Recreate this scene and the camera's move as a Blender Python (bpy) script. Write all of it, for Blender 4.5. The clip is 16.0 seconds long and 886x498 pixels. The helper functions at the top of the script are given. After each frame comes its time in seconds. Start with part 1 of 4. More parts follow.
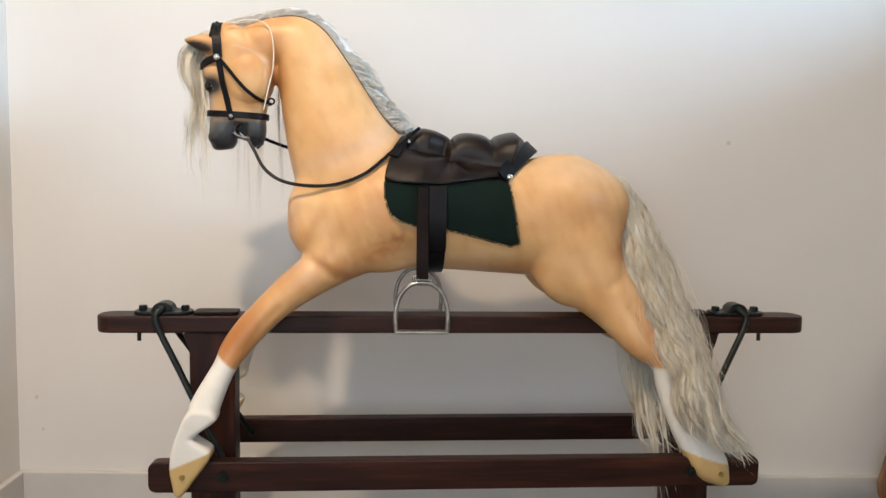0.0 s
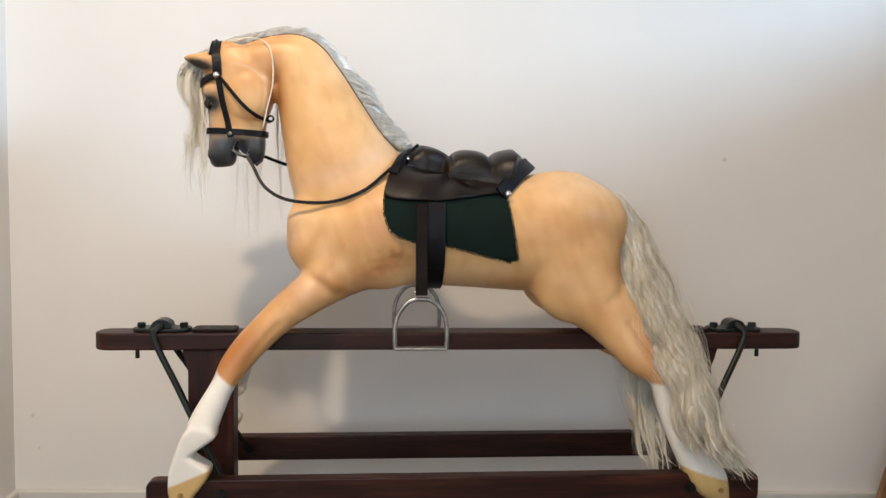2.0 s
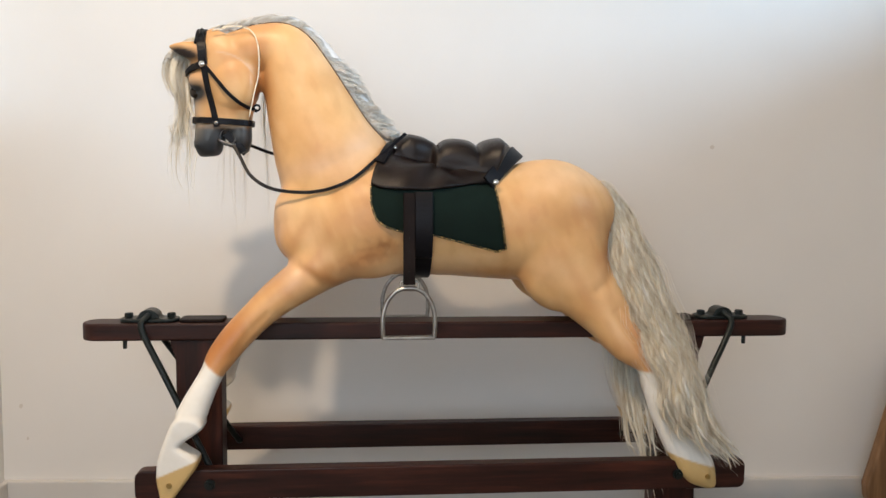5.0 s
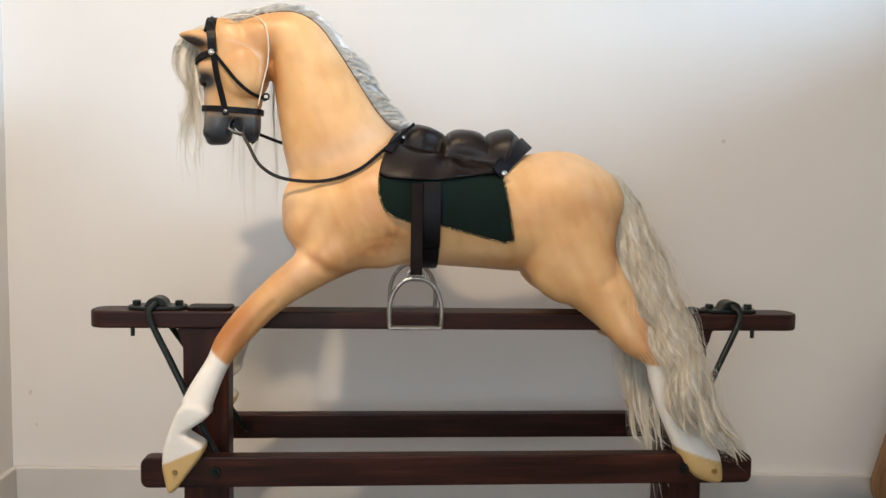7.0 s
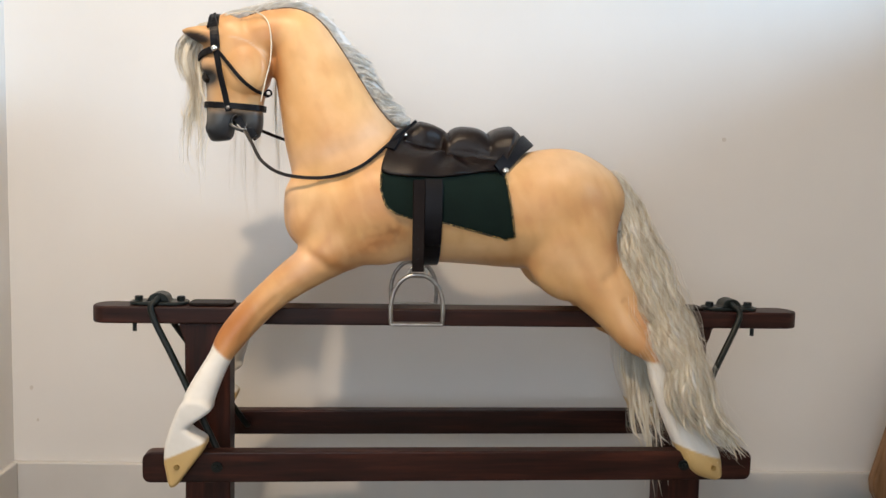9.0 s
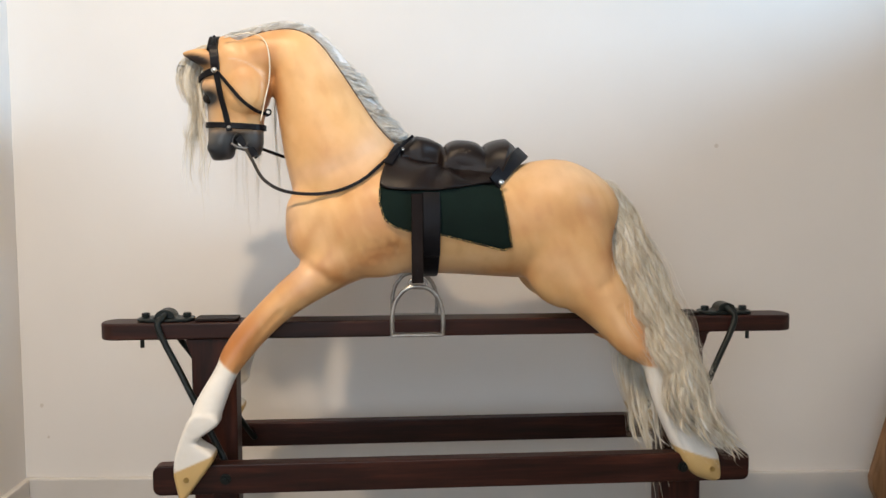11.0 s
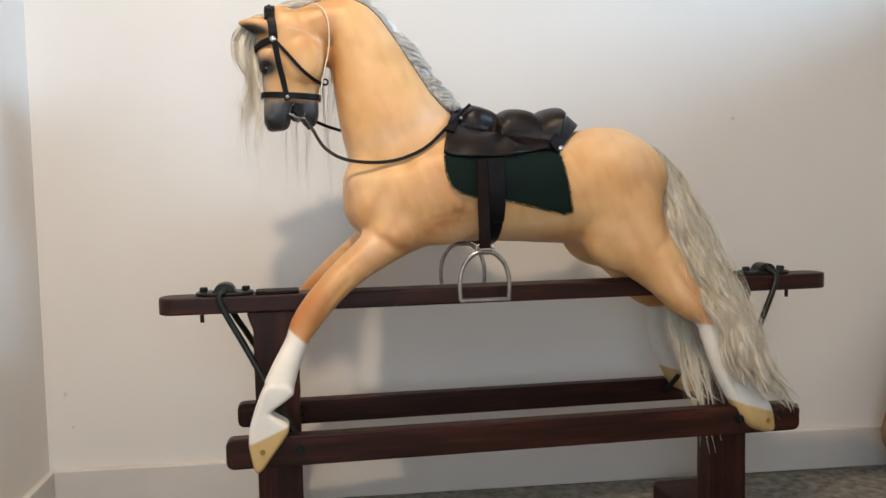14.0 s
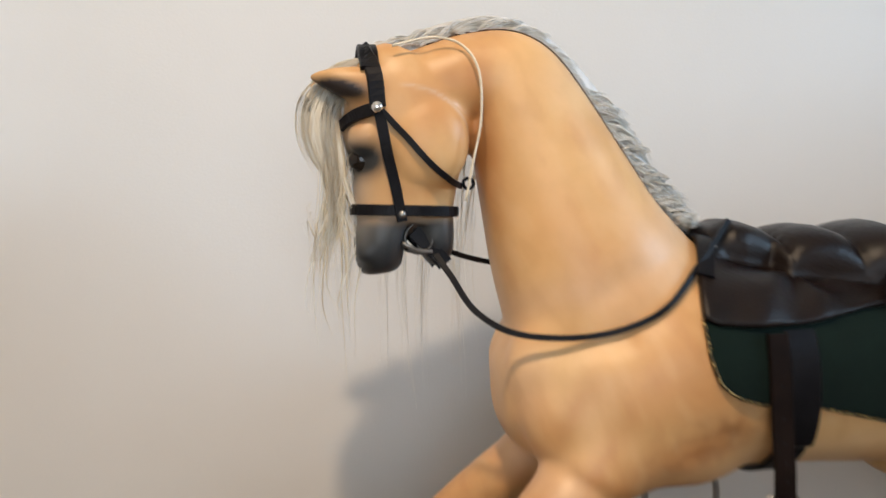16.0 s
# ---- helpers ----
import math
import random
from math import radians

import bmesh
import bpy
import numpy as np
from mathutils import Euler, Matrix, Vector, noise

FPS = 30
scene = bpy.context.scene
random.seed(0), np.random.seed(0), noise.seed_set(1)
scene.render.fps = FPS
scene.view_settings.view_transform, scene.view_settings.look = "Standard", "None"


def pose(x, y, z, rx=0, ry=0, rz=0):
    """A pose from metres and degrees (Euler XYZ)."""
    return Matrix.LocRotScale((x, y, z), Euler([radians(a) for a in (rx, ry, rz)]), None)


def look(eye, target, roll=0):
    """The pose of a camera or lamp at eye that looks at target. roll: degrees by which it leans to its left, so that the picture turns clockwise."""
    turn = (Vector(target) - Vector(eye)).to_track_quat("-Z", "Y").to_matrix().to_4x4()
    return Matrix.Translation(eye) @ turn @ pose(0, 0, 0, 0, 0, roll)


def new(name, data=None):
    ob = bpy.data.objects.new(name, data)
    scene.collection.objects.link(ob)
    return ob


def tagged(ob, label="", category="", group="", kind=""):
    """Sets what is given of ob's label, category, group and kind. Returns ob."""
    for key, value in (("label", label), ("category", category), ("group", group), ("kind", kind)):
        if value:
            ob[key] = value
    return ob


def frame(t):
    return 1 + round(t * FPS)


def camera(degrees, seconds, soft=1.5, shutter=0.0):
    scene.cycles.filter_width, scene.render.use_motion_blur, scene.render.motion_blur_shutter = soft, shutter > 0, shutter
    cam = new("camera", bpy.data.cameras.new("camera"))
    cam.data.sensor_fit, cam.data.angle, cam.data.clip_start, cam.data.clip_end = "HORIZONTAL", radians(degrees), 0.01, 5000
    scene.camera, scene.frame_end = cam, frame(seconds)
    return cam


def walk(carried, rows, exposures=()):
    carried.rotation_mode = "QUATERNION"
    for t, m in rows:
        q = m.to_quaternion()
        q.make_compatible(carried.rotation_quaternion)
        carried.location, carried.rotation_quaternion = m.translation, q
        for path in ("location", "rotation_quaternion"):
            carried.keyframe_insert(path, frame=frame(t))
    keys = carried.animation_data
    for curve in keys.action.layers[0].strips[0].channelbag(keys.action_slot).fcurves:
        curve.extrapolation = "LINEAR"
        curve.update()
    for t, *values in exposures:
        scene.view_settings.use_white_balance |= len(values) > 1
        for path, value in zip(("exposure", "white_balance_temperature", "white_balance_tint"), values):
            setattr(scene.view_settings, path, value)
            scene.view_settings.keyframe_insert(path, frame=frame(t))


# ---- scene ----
cam = camera(54.4, 16.0, shutter=0.5)
PATH = [
    (0, (-0.151, -1.722, 0.851), (-0.006, 0.264, 0.673), 0.8),
    (0.5, (-0.159, -1.727, 0.853), (-0.006, 0.260, 0.677), 0.9),
    (1, (-0.157, -1.723, 0.856), (-0.014, 0.264, 0.686), 0.8),
    (1.5, (-0.159, -1.724, 0.855), (-0.010, 0.264, 0.700), 0.7),
    (2, (-0.160, -1.725, 0.848), (-0.002, 0.264, 0.712), 0.7),
    (2.5, (-0.164, -1.724, 0.853), (-0.001, 0.264, 0.715), 0.7),
    (3, (-0.164, -1.722, 0.853), (0.004, 0.266, 0.712), 0.8),
    (3.5, (-0.148, -1.723, 0.859), (0.013, 0.265, 0.703), 0.8),
    (4, (-0.156, -1.723, 0.848), (0.024, 0.264, 0.703), 0.6),
    (4.5, (-0.157, -1.723, 0.854), (0.023, 0.262, 0.700), 0.4),
    (5, (-0.153, -1.725, 0.852), (0.025, 0.260, 0.686), 0.5),
    (7.5, (-0.145, -1.723, 0.842), (0.004, 0.263, 0.662), 1.1),
    (8, (-0.149, -1.724, 0.841), (0.006, 0.262, 0.658), 1.0),
    (10.5, (-0.151, -1.754, 0.844), (-0.002, 0.233, 0.675), 1.7),
    (11, (-0.145, -1.765, 0.850), (0.002, 0.223, 0.688), -0.1),
    (11.5, (-0.164, -1.748, 0.838), (-0.049, 0.239, 0.642), 0.3),
    (12, (-0.252, -1.697, 0.820), (-0.058, 0.283, 0.614), -1.8),
    (12.5, (-0.384, -1.729, 0.816), (-0.081, 0.243, 0.671), -0.8),
    (13, (-0.424, -1.742, 0.793), (-0.074, 0.222, 0.654), 0.2),
    (13.5, (-0.430, -1.751, 0.810), (-0.077, 0.213, 0.671), -0.0),
    (14, (-0.423, -1.753, 0.782), (-0.092, 0.213, 0.627), -1.1),
    (14.5, (-0.434, -1.746, 0.790), (-0.176, 0.234, 0.682), -0.1),
    (15, (-0.524, -1.477, 0.832), (-0.237, 0.501, 0.757), 0.4),
    (15.5, (-0.533, -1.207, 0.892), (-0.261, 0.773, 0.819), -1.7),
    (16, (-0.539, -0.931, 0.954), (-0.211, 1.040, 0.863), -1.5),
]
walk(cam, [(t, look(eye, target, roll)) for t, eye, target, roll in PATH], [(0, 0.0), (12.5, 0.0), (13.5, -0.1), (14.5, -0.1), (15, -0.3), (15.5, -0.2), (16, -0.3)])

# ---------------------------------------------------------------- light
world = bpy.data.worlds.new("world")
scene.world = world
world.use_nodes = True
wn = world.node_tree.nodes
sky = wn.new("ShaderNodeTexSky")
sky.sky_type = "NISHITA"
sky.sun_disc = False
sky.sun_elevation, sky.sun_rotation = radians(35), radians(60)
wn["Background"].inputs["Strength"].default_value = 0.1
world.node_tree.links.new(sky.outputs["Color"], wn["Background"].inputs["Color"])


def area_lamp(name, eye, target, power, color, size, size_y=None, shape="DISK"):
    data = bpy.data.lights.new(name, "AREA")
    data.energy, data.color, data.shape, data.size = power, color, shape, size
    if size_y:
        data.size_y = size_y
    ob = new(name, data)
    ob.matrix_world = look(eye, target)
    return ob


# warm ceiling lamp above the camera; cool area lights added at unseen openings
area_lamp("ceiling_lamp", (-0.65, -1.10, 2.36), (-0.65, -1.05, 0), 34, (1.0, 0.76, 0.52), 0.10)
# broad frontal fill, added to brighten the horse and the wall below it
area_lamp("cool_fill_light", (-0.62, -2.87, 1.22), (-0.45, 0.4, 0.8), 24.5, (0.79, 0.885, 1.0), 1.25, 1.5, "RECTANGLE")
# added cool light from the right, tints the upper wall through the opening
area_lamp("cool_fill_light", (4.2, -2.5, 2.35), (0.0, 0.3, 1.2), 238, (0.48, 0.73, 1.0), 1.5, 0.8, "RECTANGLE")

# ---------------------------------------------------------------- materials
def material(name, base, rough=0.5, metal=0.0):
    m = bpy.data.materials.new(name)
    m.use_nodes = True
    b = m.node_tree.nodes["Principled BSDF"]
    b.inputs["Base Color"].default_value = (*base, 1)
    b.inputs["Roughness"].default_value = rough
    b.inputs["Metallic"].default_value = metal
    return m


def noise_node(m, scale, detail=4.0, stretch=(1, 1, 1), rough=0.55):
    nt = m.node_tree
    co = nt.nodes.new("ShaderNodeTexCoord")
    mp = nt.nodes.new("ShaderNodeMapping")
    mp.inputs["Scale"].default_value = stretch
    n = nt.nodes.new("ShaderNodeTexNoise")
    n.inputs["Scale"].default_value = scale
    n.inputs["Detail"].default_value = detail
    n.inputs["Roughness"].default_value = rough
    nt.links.new(co.outputs["Object"], mp.inputs["Vector"])
    nt.links.new(mp.outputs["Vector"], n.inputs["Vector"])
    return n


def ramp(m, fac, stops):
    r = m.node_tree.nodes.new("ShaderNodeValToRGB")
    while len(r.color_ramp.elements) < len(stops):
        r.color_ramp.elements.new(0.5)
    for e, (p, c) in zip(r.color_ramp.elements, stops):
        e.position, e.color = p, (*c, 1)
    m.node_tree.links.new(fac, r.inputs["Fac"])
    return r


def bump(m, height, strength, distance=0.002):
    b = m.node_tree.nodes.new("ShaderNodeBump")
    b.inputs["Strength"].default_value = strength
    b.inputs["Distance"].default_value = distance
    m.node_tree.links.new(height, b.inputs["Height"])
    bsdf = m.node_tree.nodes["Principled BSDF"]
    last = bsdf.inputs["Normal"].links
    if last:
        m.node_tree.links.new(last[0].from_socket, b.inputs["Normal"])
    m.node_tree.links.new(b.outputs["Normal"], bsdf.inputs["Normal"])


def rough_var(m, n, low, high):
    r = m.node_tree.nodes.new("ShaderNodeMapRange")
    r.inputs["To Min"].default_value, r.inputs["To Max"].default_value = low, high
    m.node_tree.links.new(n.outputs["Fac"], r.inputs["Value"])
    m.node_tree.links.new(r.outputs["Result"], m.node_tree.nodes["Principled BSDF"].inputs["Roughness"])


def varied(name, dark, light, scale, rough=(0.4, 0.6), metal=0.0, bump_s=0.2, fine=None, stretch=(1, 1, 1), dist=0.002):
    """A surface with variation at two scales in colour, gloss and relief."""
    m = material(name, light, 0.5, metal)
    n = noise_node(m, scale, 5, stretch)
    r = ramp(m, n.outputs["Fac"], [(0.3, dark), (0.7, light)])
    m.node_tree.links.new(r.outputs["Color"], m.node_tree.nodes["Principled BSDF"].inputs["Base Color"])
    rough_var(m, n, *rough)
    f = noise_node(m, fine or scale * 12, 3, stretch)
    bump(m, f.outputs["Fac"], bump_s, dist)
    return m


WALL = varied("wall_paint", (0.72, 0.70, 0.67), (0.77, 0.75, 0.72), 1.6, (0.75, 0.9), 0, 0.12, 260)
TRIM = varied("trim_paint", (0.58, 0.56, 0.53), (0.65, 0.63, 0.60), 3.0, (0.4, 0.55), 0, 0.06, 80)
CEIL = varied("ceiling_paint", (0.76, 0.75, 0.73), (0.80, 0.79, 0.77), 2.0, (0.8, 0.95), 0, 0.1, 200)
CARPET = varied("carpet", (0.14, 0.125, 0.105), (0.40, 0.37, 0.32), 38, (0.9, 1.0), 0, 1.0, 420, dist=0.006)


def wood_material(name, dark, mid, light, along="X"):
    m = material(name, mid, 0.35)
    st = {"X": (1.2, 16, 16), "Y": (16, 1.2, 16), "Z": (16, 16, 1.2)}[along]
    n = noise_node(m, 4.0, 7, st, 0.62)
    r = ramp(m, n.outputs["Fac"], [(0.28, dark), (0.52, mid), (0.78, light)])
    big = noise_node(m, 5.0, 3)
    mix = m.node_tree.nodes.new("ShaderNodeMix")
    mix.data_type, mix.blend_type = "RGBA", "MULTIPLY"
    mix.inputs["Factor"].default_value = 0.55
    rb = ramp(m, big.outputs["Fac"], [(0.3, (0.45, 0.42, 0.42)), (0.7, (1, 1, 1))])
    m.node_tree.links.new(r.outputs["Color"], mix.inputs["A"])
    m.node_tree.links.new(rb.outputs["Color"], mix.inputs["B"])
    m.node_tree.links.new(mix.outputs["Result"], m.node_tree.nodes["Principled BSDF"].inputs["Base Color"])
    rough_var(m, big, 0.32, 0.55)
    m.node_tree.nodes["Principled BSDF"].inputs["Specular IOR Level"].default_value = 0.27
    bump(m, n.outputs["Fac"], 0.25, 0.0012)
    return m


MAHOGANY = wood_material("stained_wood", (0.009, 0.0030, 0.0023), (0.031, 0.0088, 0.0058), (0.085, 0.024, 0.013))
MAHOGANY_UP = wood_material("stained_wood_upright", (0.009, 0.0030, 0.0023), (0.031, 0.0088, 0.0058), (0.085, 0.024, 0.013), "Z")
OAK = wood_material("brown_board", (0.16, 0.085, 0.04), (0.26, 0.145, 0.07), (0.36, 0.21, 0.11), "Z")
IRON = varied("dark_green_iron", (0.004, 0.007, 0.0065), (0.010, 0.015, 0.014), 30, (0.3, 0.45), 0.2, 0.25, 220)
STEEL = varied("dull_steel", (0.24, 0.23, 0.215), (0.44, 0.43, 0.41), 60, (0.3, 0.45), 1.0, 0.1, 300)
DARK_STEEL = varied("dark_steel", (0.07, 0.068, 0.065), (0.16, 0.155, 0.15), 60, (0.25, 0.4), 1.0, 0.1, 300)
CHROME = varied("bright_nickel", (0.75, 0.75, 0.75), (0.85, 0.85, 0.85), 50, (0.1, 0.2), 1.0, 0.05, 300)
SADDLE_LEATHER = varied("brown_leather", (0.006, 0.0034, 0.0028), (0.013, 0.0072, 0.0058), 22, (0.28, 0.42), 0, 0.5, 330, dist=0.0015)
BLACK_LEATHER = varied("black_leather", (0.003, 0.003, 0.0045), (0.007, 0.0065, 0.009), 30, (0.34, 0.48), 0, 0.4, 380, dist=0.001)
STRAP_LEATHER = varied("dark_brown_strap", (0.006, 0.0034, 0.003), (0.014, 0.0078, 0.006), 30, (0.4, 0.55), 0, 0.4, 380, dist=0.001)
BRASS = varied("old_brass", (0.30, 0.20, 0.07), (0.55, 0.38, 0.14), 80, (0.35, 0.5), 0.8, 0.2, 300)
HIDE = varied("brown_hide", (0.03, 0.014, 0.008), (0.07, 0.032, 0.018), 60, (0.7, 0.85), 0, 0.5, 300)
FELT = varied("green_felt", (0.0025, 0.009, 0.007), (0.0045, 0.014, 0.011), 18, (0.9, 1.0), 0, 0.6, 600, dist=0.0015)
GOLD = varied("gold_braid", (0.02, 0.016, 0.01), (0.80, 0.56, 0.22), 330, (0.25, 0.5), 0.6, 0.8, 600, dist=0.002)
for nd in GOLD.node_tree.nodes:
    if nd.bl_idname == "ShaderNodeValToRGB":
        nd.color_ramp.elements[0].position, nd.color_ramp.elements[1].position = 0.50, 0.60
for lm, spec in ((SADDLE_LEATHER, 0.30), (BLACK_LEATHER, 0.17), (STRAP_LEATHER, 0.10), (FELT, 0.22), (IRON, 0.35)):
    lm.node_tree.nodes["Principled BSDF"].inputs["Specular IOR Level"].default_value = spec
EYE_GLASS = varied("brown_glass_eye", (0.006, 0.004, 0.003), (0.012, 0.007, 0.004), 90, (0.05, 0.1), 0, 0.0, 200)


def hair_material(name, a, b, streaky):
    m = material(name, a, 0.6)
    nt = m.node_tree
    geo = nt.nodes.new("ShaderNodeNewGeometry")
    r = ramp(m, geo.outputs["Random Per Island"], [(0.0, a), (0.6, b), (1.0, [min(1, c * 1.12) for c in b])])
    bsdf = nt.nodes["Principled BSDF"]
    streak = noise_node(m, 1.0, 3, (95, 60, 16))
    rs = ramp(m, streak.outputs["Fac"], [(0.34, (0.62, 0.55, 0.45)), (0.52, (1, 1, 1))])
    mul = nt.nodes.new("ShaderNodeMix")
    mul.data_type, mul.blend_type = "RGBA", "MULTIPLY"
    mul.inputs["Factor"].default_value = streaky
    nt.links.new(r.outputs["Color"], mul.inputs["A"])
    nt.links.new(rs.outputs["Color"], mul.inputs["B"])
    nt.links.new(mul.outputs["Result"], bsdf.inputs["Base Color"])
    fine = noise_node(m, 1.0, 2, (700, 700, 60))
    bump(m, fine.outputs["Fac"], 0.5, 0.001)
    tr = nt.nodes.new("ShaderNodeBsdfTranslucent")
    nt.links.new(mul.outputs["Result"], tr.inputs["Color"])
    mix = nt.nodes.new("ShaderNodeMixShader")
    mix.inputs["Fac"].default_value = 0.35
    nt.links.new(bsdf.outputs["BSDF"], mix.inputs[1])
    nt.links.new(tr.outputs["BSDF"], mix.inputs[2])
    nt.links.new(mix.outputs["Shader"], nt.nodes["Material Output"].inputs["Surface"])
    return m


HAIR = hair_material("pale_horsehair", (0.84, 0.76, 0.60), (0.98, 0.95, 0.86), 0.6)
HAIR_GREY = hair_material("grey_white_horsehair", (0.80, 0.75, 0.66), (0.98, 0.96, 0.91), 0.2)

CORD = varied("cream_cord", (0.66, 0.58, 0.44), (0.82, 0.75, 0.60), 120, (0.7, 0.85), 0, 0.4, 500)


def paint_material():
    """Lacquered paint over carved wood; the colour zones are stored on the mesh."""
    m = material("horse_paint", (0.8, 0.5, 0.25), 0.38)
    nt = m.node_tree
    at = nt.nodes.new("ShaderNodeAttribute")
    at.attribute_name = "paint"
    n = noise_node(m, 26, 5)
    mix = nt.nodes.new("ShaderNodeMix")
    mix.data_type, mix.blend_type = "RGBA", "MULTIPLY"
    mix.inputs["Factor"].default_value = 0.5
    r = ramp(m, n.outputs["Fac"], [(0.3, (0.84, 0.82, 0.78)), (0.65, (1, 1, 1))])
    nt.links.new(at.outputs["Color"], mix.inputs["A"])
    nt.links.new(r.outputs["Color"], mix.inputs["B"])
    nt.links.new(mix.outputs["Result"], nt.nodes["Principled BSDF"].inputs["Base Color"])
    rough_var(m, n, 0.36, 0.5)
    f = noise_node(m, 45, 3)
    bump(m, f.outputs["Fac"], 0.10, 0.003)
    return m


PAINT = paint_material()

# ---------------------------------------------------------------- mesh helpers
def part(name, bm, mat, parent=None, label="", smooth=False):
    me = bpy.data.meshes.new(name)
    bm.to_mesh(me)
    bm.free()
    return part_mesh(name, me, mat, parent, label, smooth)


def part_mesh(name, me, mat, parent=None, label="", smooth=False):
    if smooth:
        me.polygons.foreach_set("use_smooth", [True] * len(me.polygons))
    me.materials.append(mat)
    ob = new(name, me)
    if parent:
        ob.parent = parent
    if label:
        tagged(ob, label)
    return ob


def thing(name, label, category, kind="", group=""):
    ob = new(name)
    ob.empty_display_size = 0.05
    return tagged(ob, label, category, group, kind)


def box(lo, hi, bevel=0.0, segs=2):
    bm = bmesh.new()
    c, s = (Vector(lo) + Vector(hi)) / 2, Vector(hi) - Vector(lo)
    bmesh.ops.create_cube(bm, size=1, matrix=Matrix.Translation(c) @ Matrix.Diagonal((*s, 1)))
    if bevel:
        bmesh.ops.bevel(bm, geom=list(bm.edges), offset=bevel, segments=segs, affect="EDGES", profile=0.5)
    return bm


def prism(outline, y0, y1, bevel=0.0, segs=2, axis="y"):
    """An outline in two axes pushed through the third."""
    bm = bmesh.new()
    def place(a, b, d):
        return (a, d, b) if axis == "y" else ((a, b, d) if axis == "z" else (d, a, b))
    vs = [bm.verts.new(place(a, b, y0)) for a, b in outline]
    f = bm.faces.new(vs)
    ex = bmesh.ops.extrude_face_region(bm, geom=[f])
    d = {"y": (0, y1 - y0, 0), "z": (0, 0, y1 - y0), "x": (y1 - y0, 0, 0)}[axis]
    bmesh.ops.translate(bm, vec=d, verts=[v for v in ex["geom"] if isinstance(v, bmesh.types.BMVert)])
    bmesh.ops.recalc_face_normals(bm, faces=bm.faces)
    if bevel:
        bmesh.ops.bevel(bm, geom=list(bm.edges), offset=bevel, segments=segs, affect="EDGES", profile=0.5, clamp_overlap=True)
    return bm


def spline(points, steps=8):
    """Catmull-Rom through the points (any number of values each)."""
    p = [np.array(q, float) for q in points]
    p = [2 * p[0] - p[1]] + p + [2 * p[-1] - p[-2]]
    out = []
    for i in range(1, len(p) - 2):
        for k in range(steps):
            t = k / steps
            a, b, c, d = p[i - 1:i + 3]
            out.append(0.5 * (2 * b + (c - a) * t + (2 * a - 5 * b + 4 * c - d) * t * t + (3 * b - a - 3 * c + d) * t ** 3))
    out.append(p[-2])
    return np.array(out)


def loft(bm, stations, ring=28, steps=5, power=2.0):
    """Closed tube through stations (x, y, z, half across the path, half width)."""
    s = spline(stations, steps)
    s[:, 3:] = np.maximum(s[:, 3:], 0.002)
    c = s[:, :3]
    tan = np.gradient(c, axis=0)
    rows = []
    for i in range(len(s)):
        t = Vector(tan[i]).normalized()
        side = (Vector((0, 1, 0)) - t * t.y).normalized()
        up = t.cross(side)
        row = []
        for k in range(ring):
            a = 2 * math.pi * k / ring
            ca, sa = math.cos(a), math.sin(a)
            ca, sa = math.copysign(abs(ca) ** (2 / power), ca), math.copysign(abs(sa) ** (2 / power), sa)
            row.append(bm.verts.new(Vector(c[i]) + up * ca * s[i, 3] + side * sa * s[i, 4]))
        rows.append(row)
    for r0, r1 in zip(rows, rows[1:]):
        for k in range(ring):
            bm.faces.new((r0[k], r0[(k + 1) % ring], r1[(k + 1) % ring], r1[k]))
    bm.faces.new(rows[0][::-1])
    bm.faces.new(rows[-1])


def tube(points, radius, ring=10, steps=6, closed=False):
    bm = bmesh.new()
    pts = spline(points + ([points[0]] if closed else []), steps) if steps > 1 else np.array(points, float)
    if closed:
        pts = pts[:-1]
    n = len(pts)
    rows, ref = [], None
    for i in range(n):
        a, b = pts[(i - 1) % n if closed else max(i - 1, 0)], pts[(i + 1) % n if closed else min(i + 1, n - 1)]
        t = Vector(b - a).normalized()
        if ref is None:
            ref = t.orthogonal().normalized()
        ref = (ref - t * ref.dot(t)).normalized()
        o = t.cross(ref)
        r = radius[i * (len(radius) - 1) // (n - 1)] if isinstance(radius, (list, tuple)) else radius
        rows.append([bm.verts.new(Vector(pts[i]) + (ref * math.cos(2 * math.pi * k / ring) + o * math.sin(2 * math.pi * k / ring)) * r) for k in range(ring)])
    pairs = list(zip(rows, rows[1:])) + ([(rows[-1], rows[0])] if closed else [])
    for r0, r1 in pairs:
        for k in range(ring):
            bm.faces.new((r0[k], r0[(k + 1) % ring], r1[(k + 1) % ring], r1[k]))
    if not closed:
        bm.faces.new(rows[0][::-1])
        bm.faces.new(rows[-1])
    bmesh.ops.recalc_face_normals(bm, faces=bm.faces)
    return bm


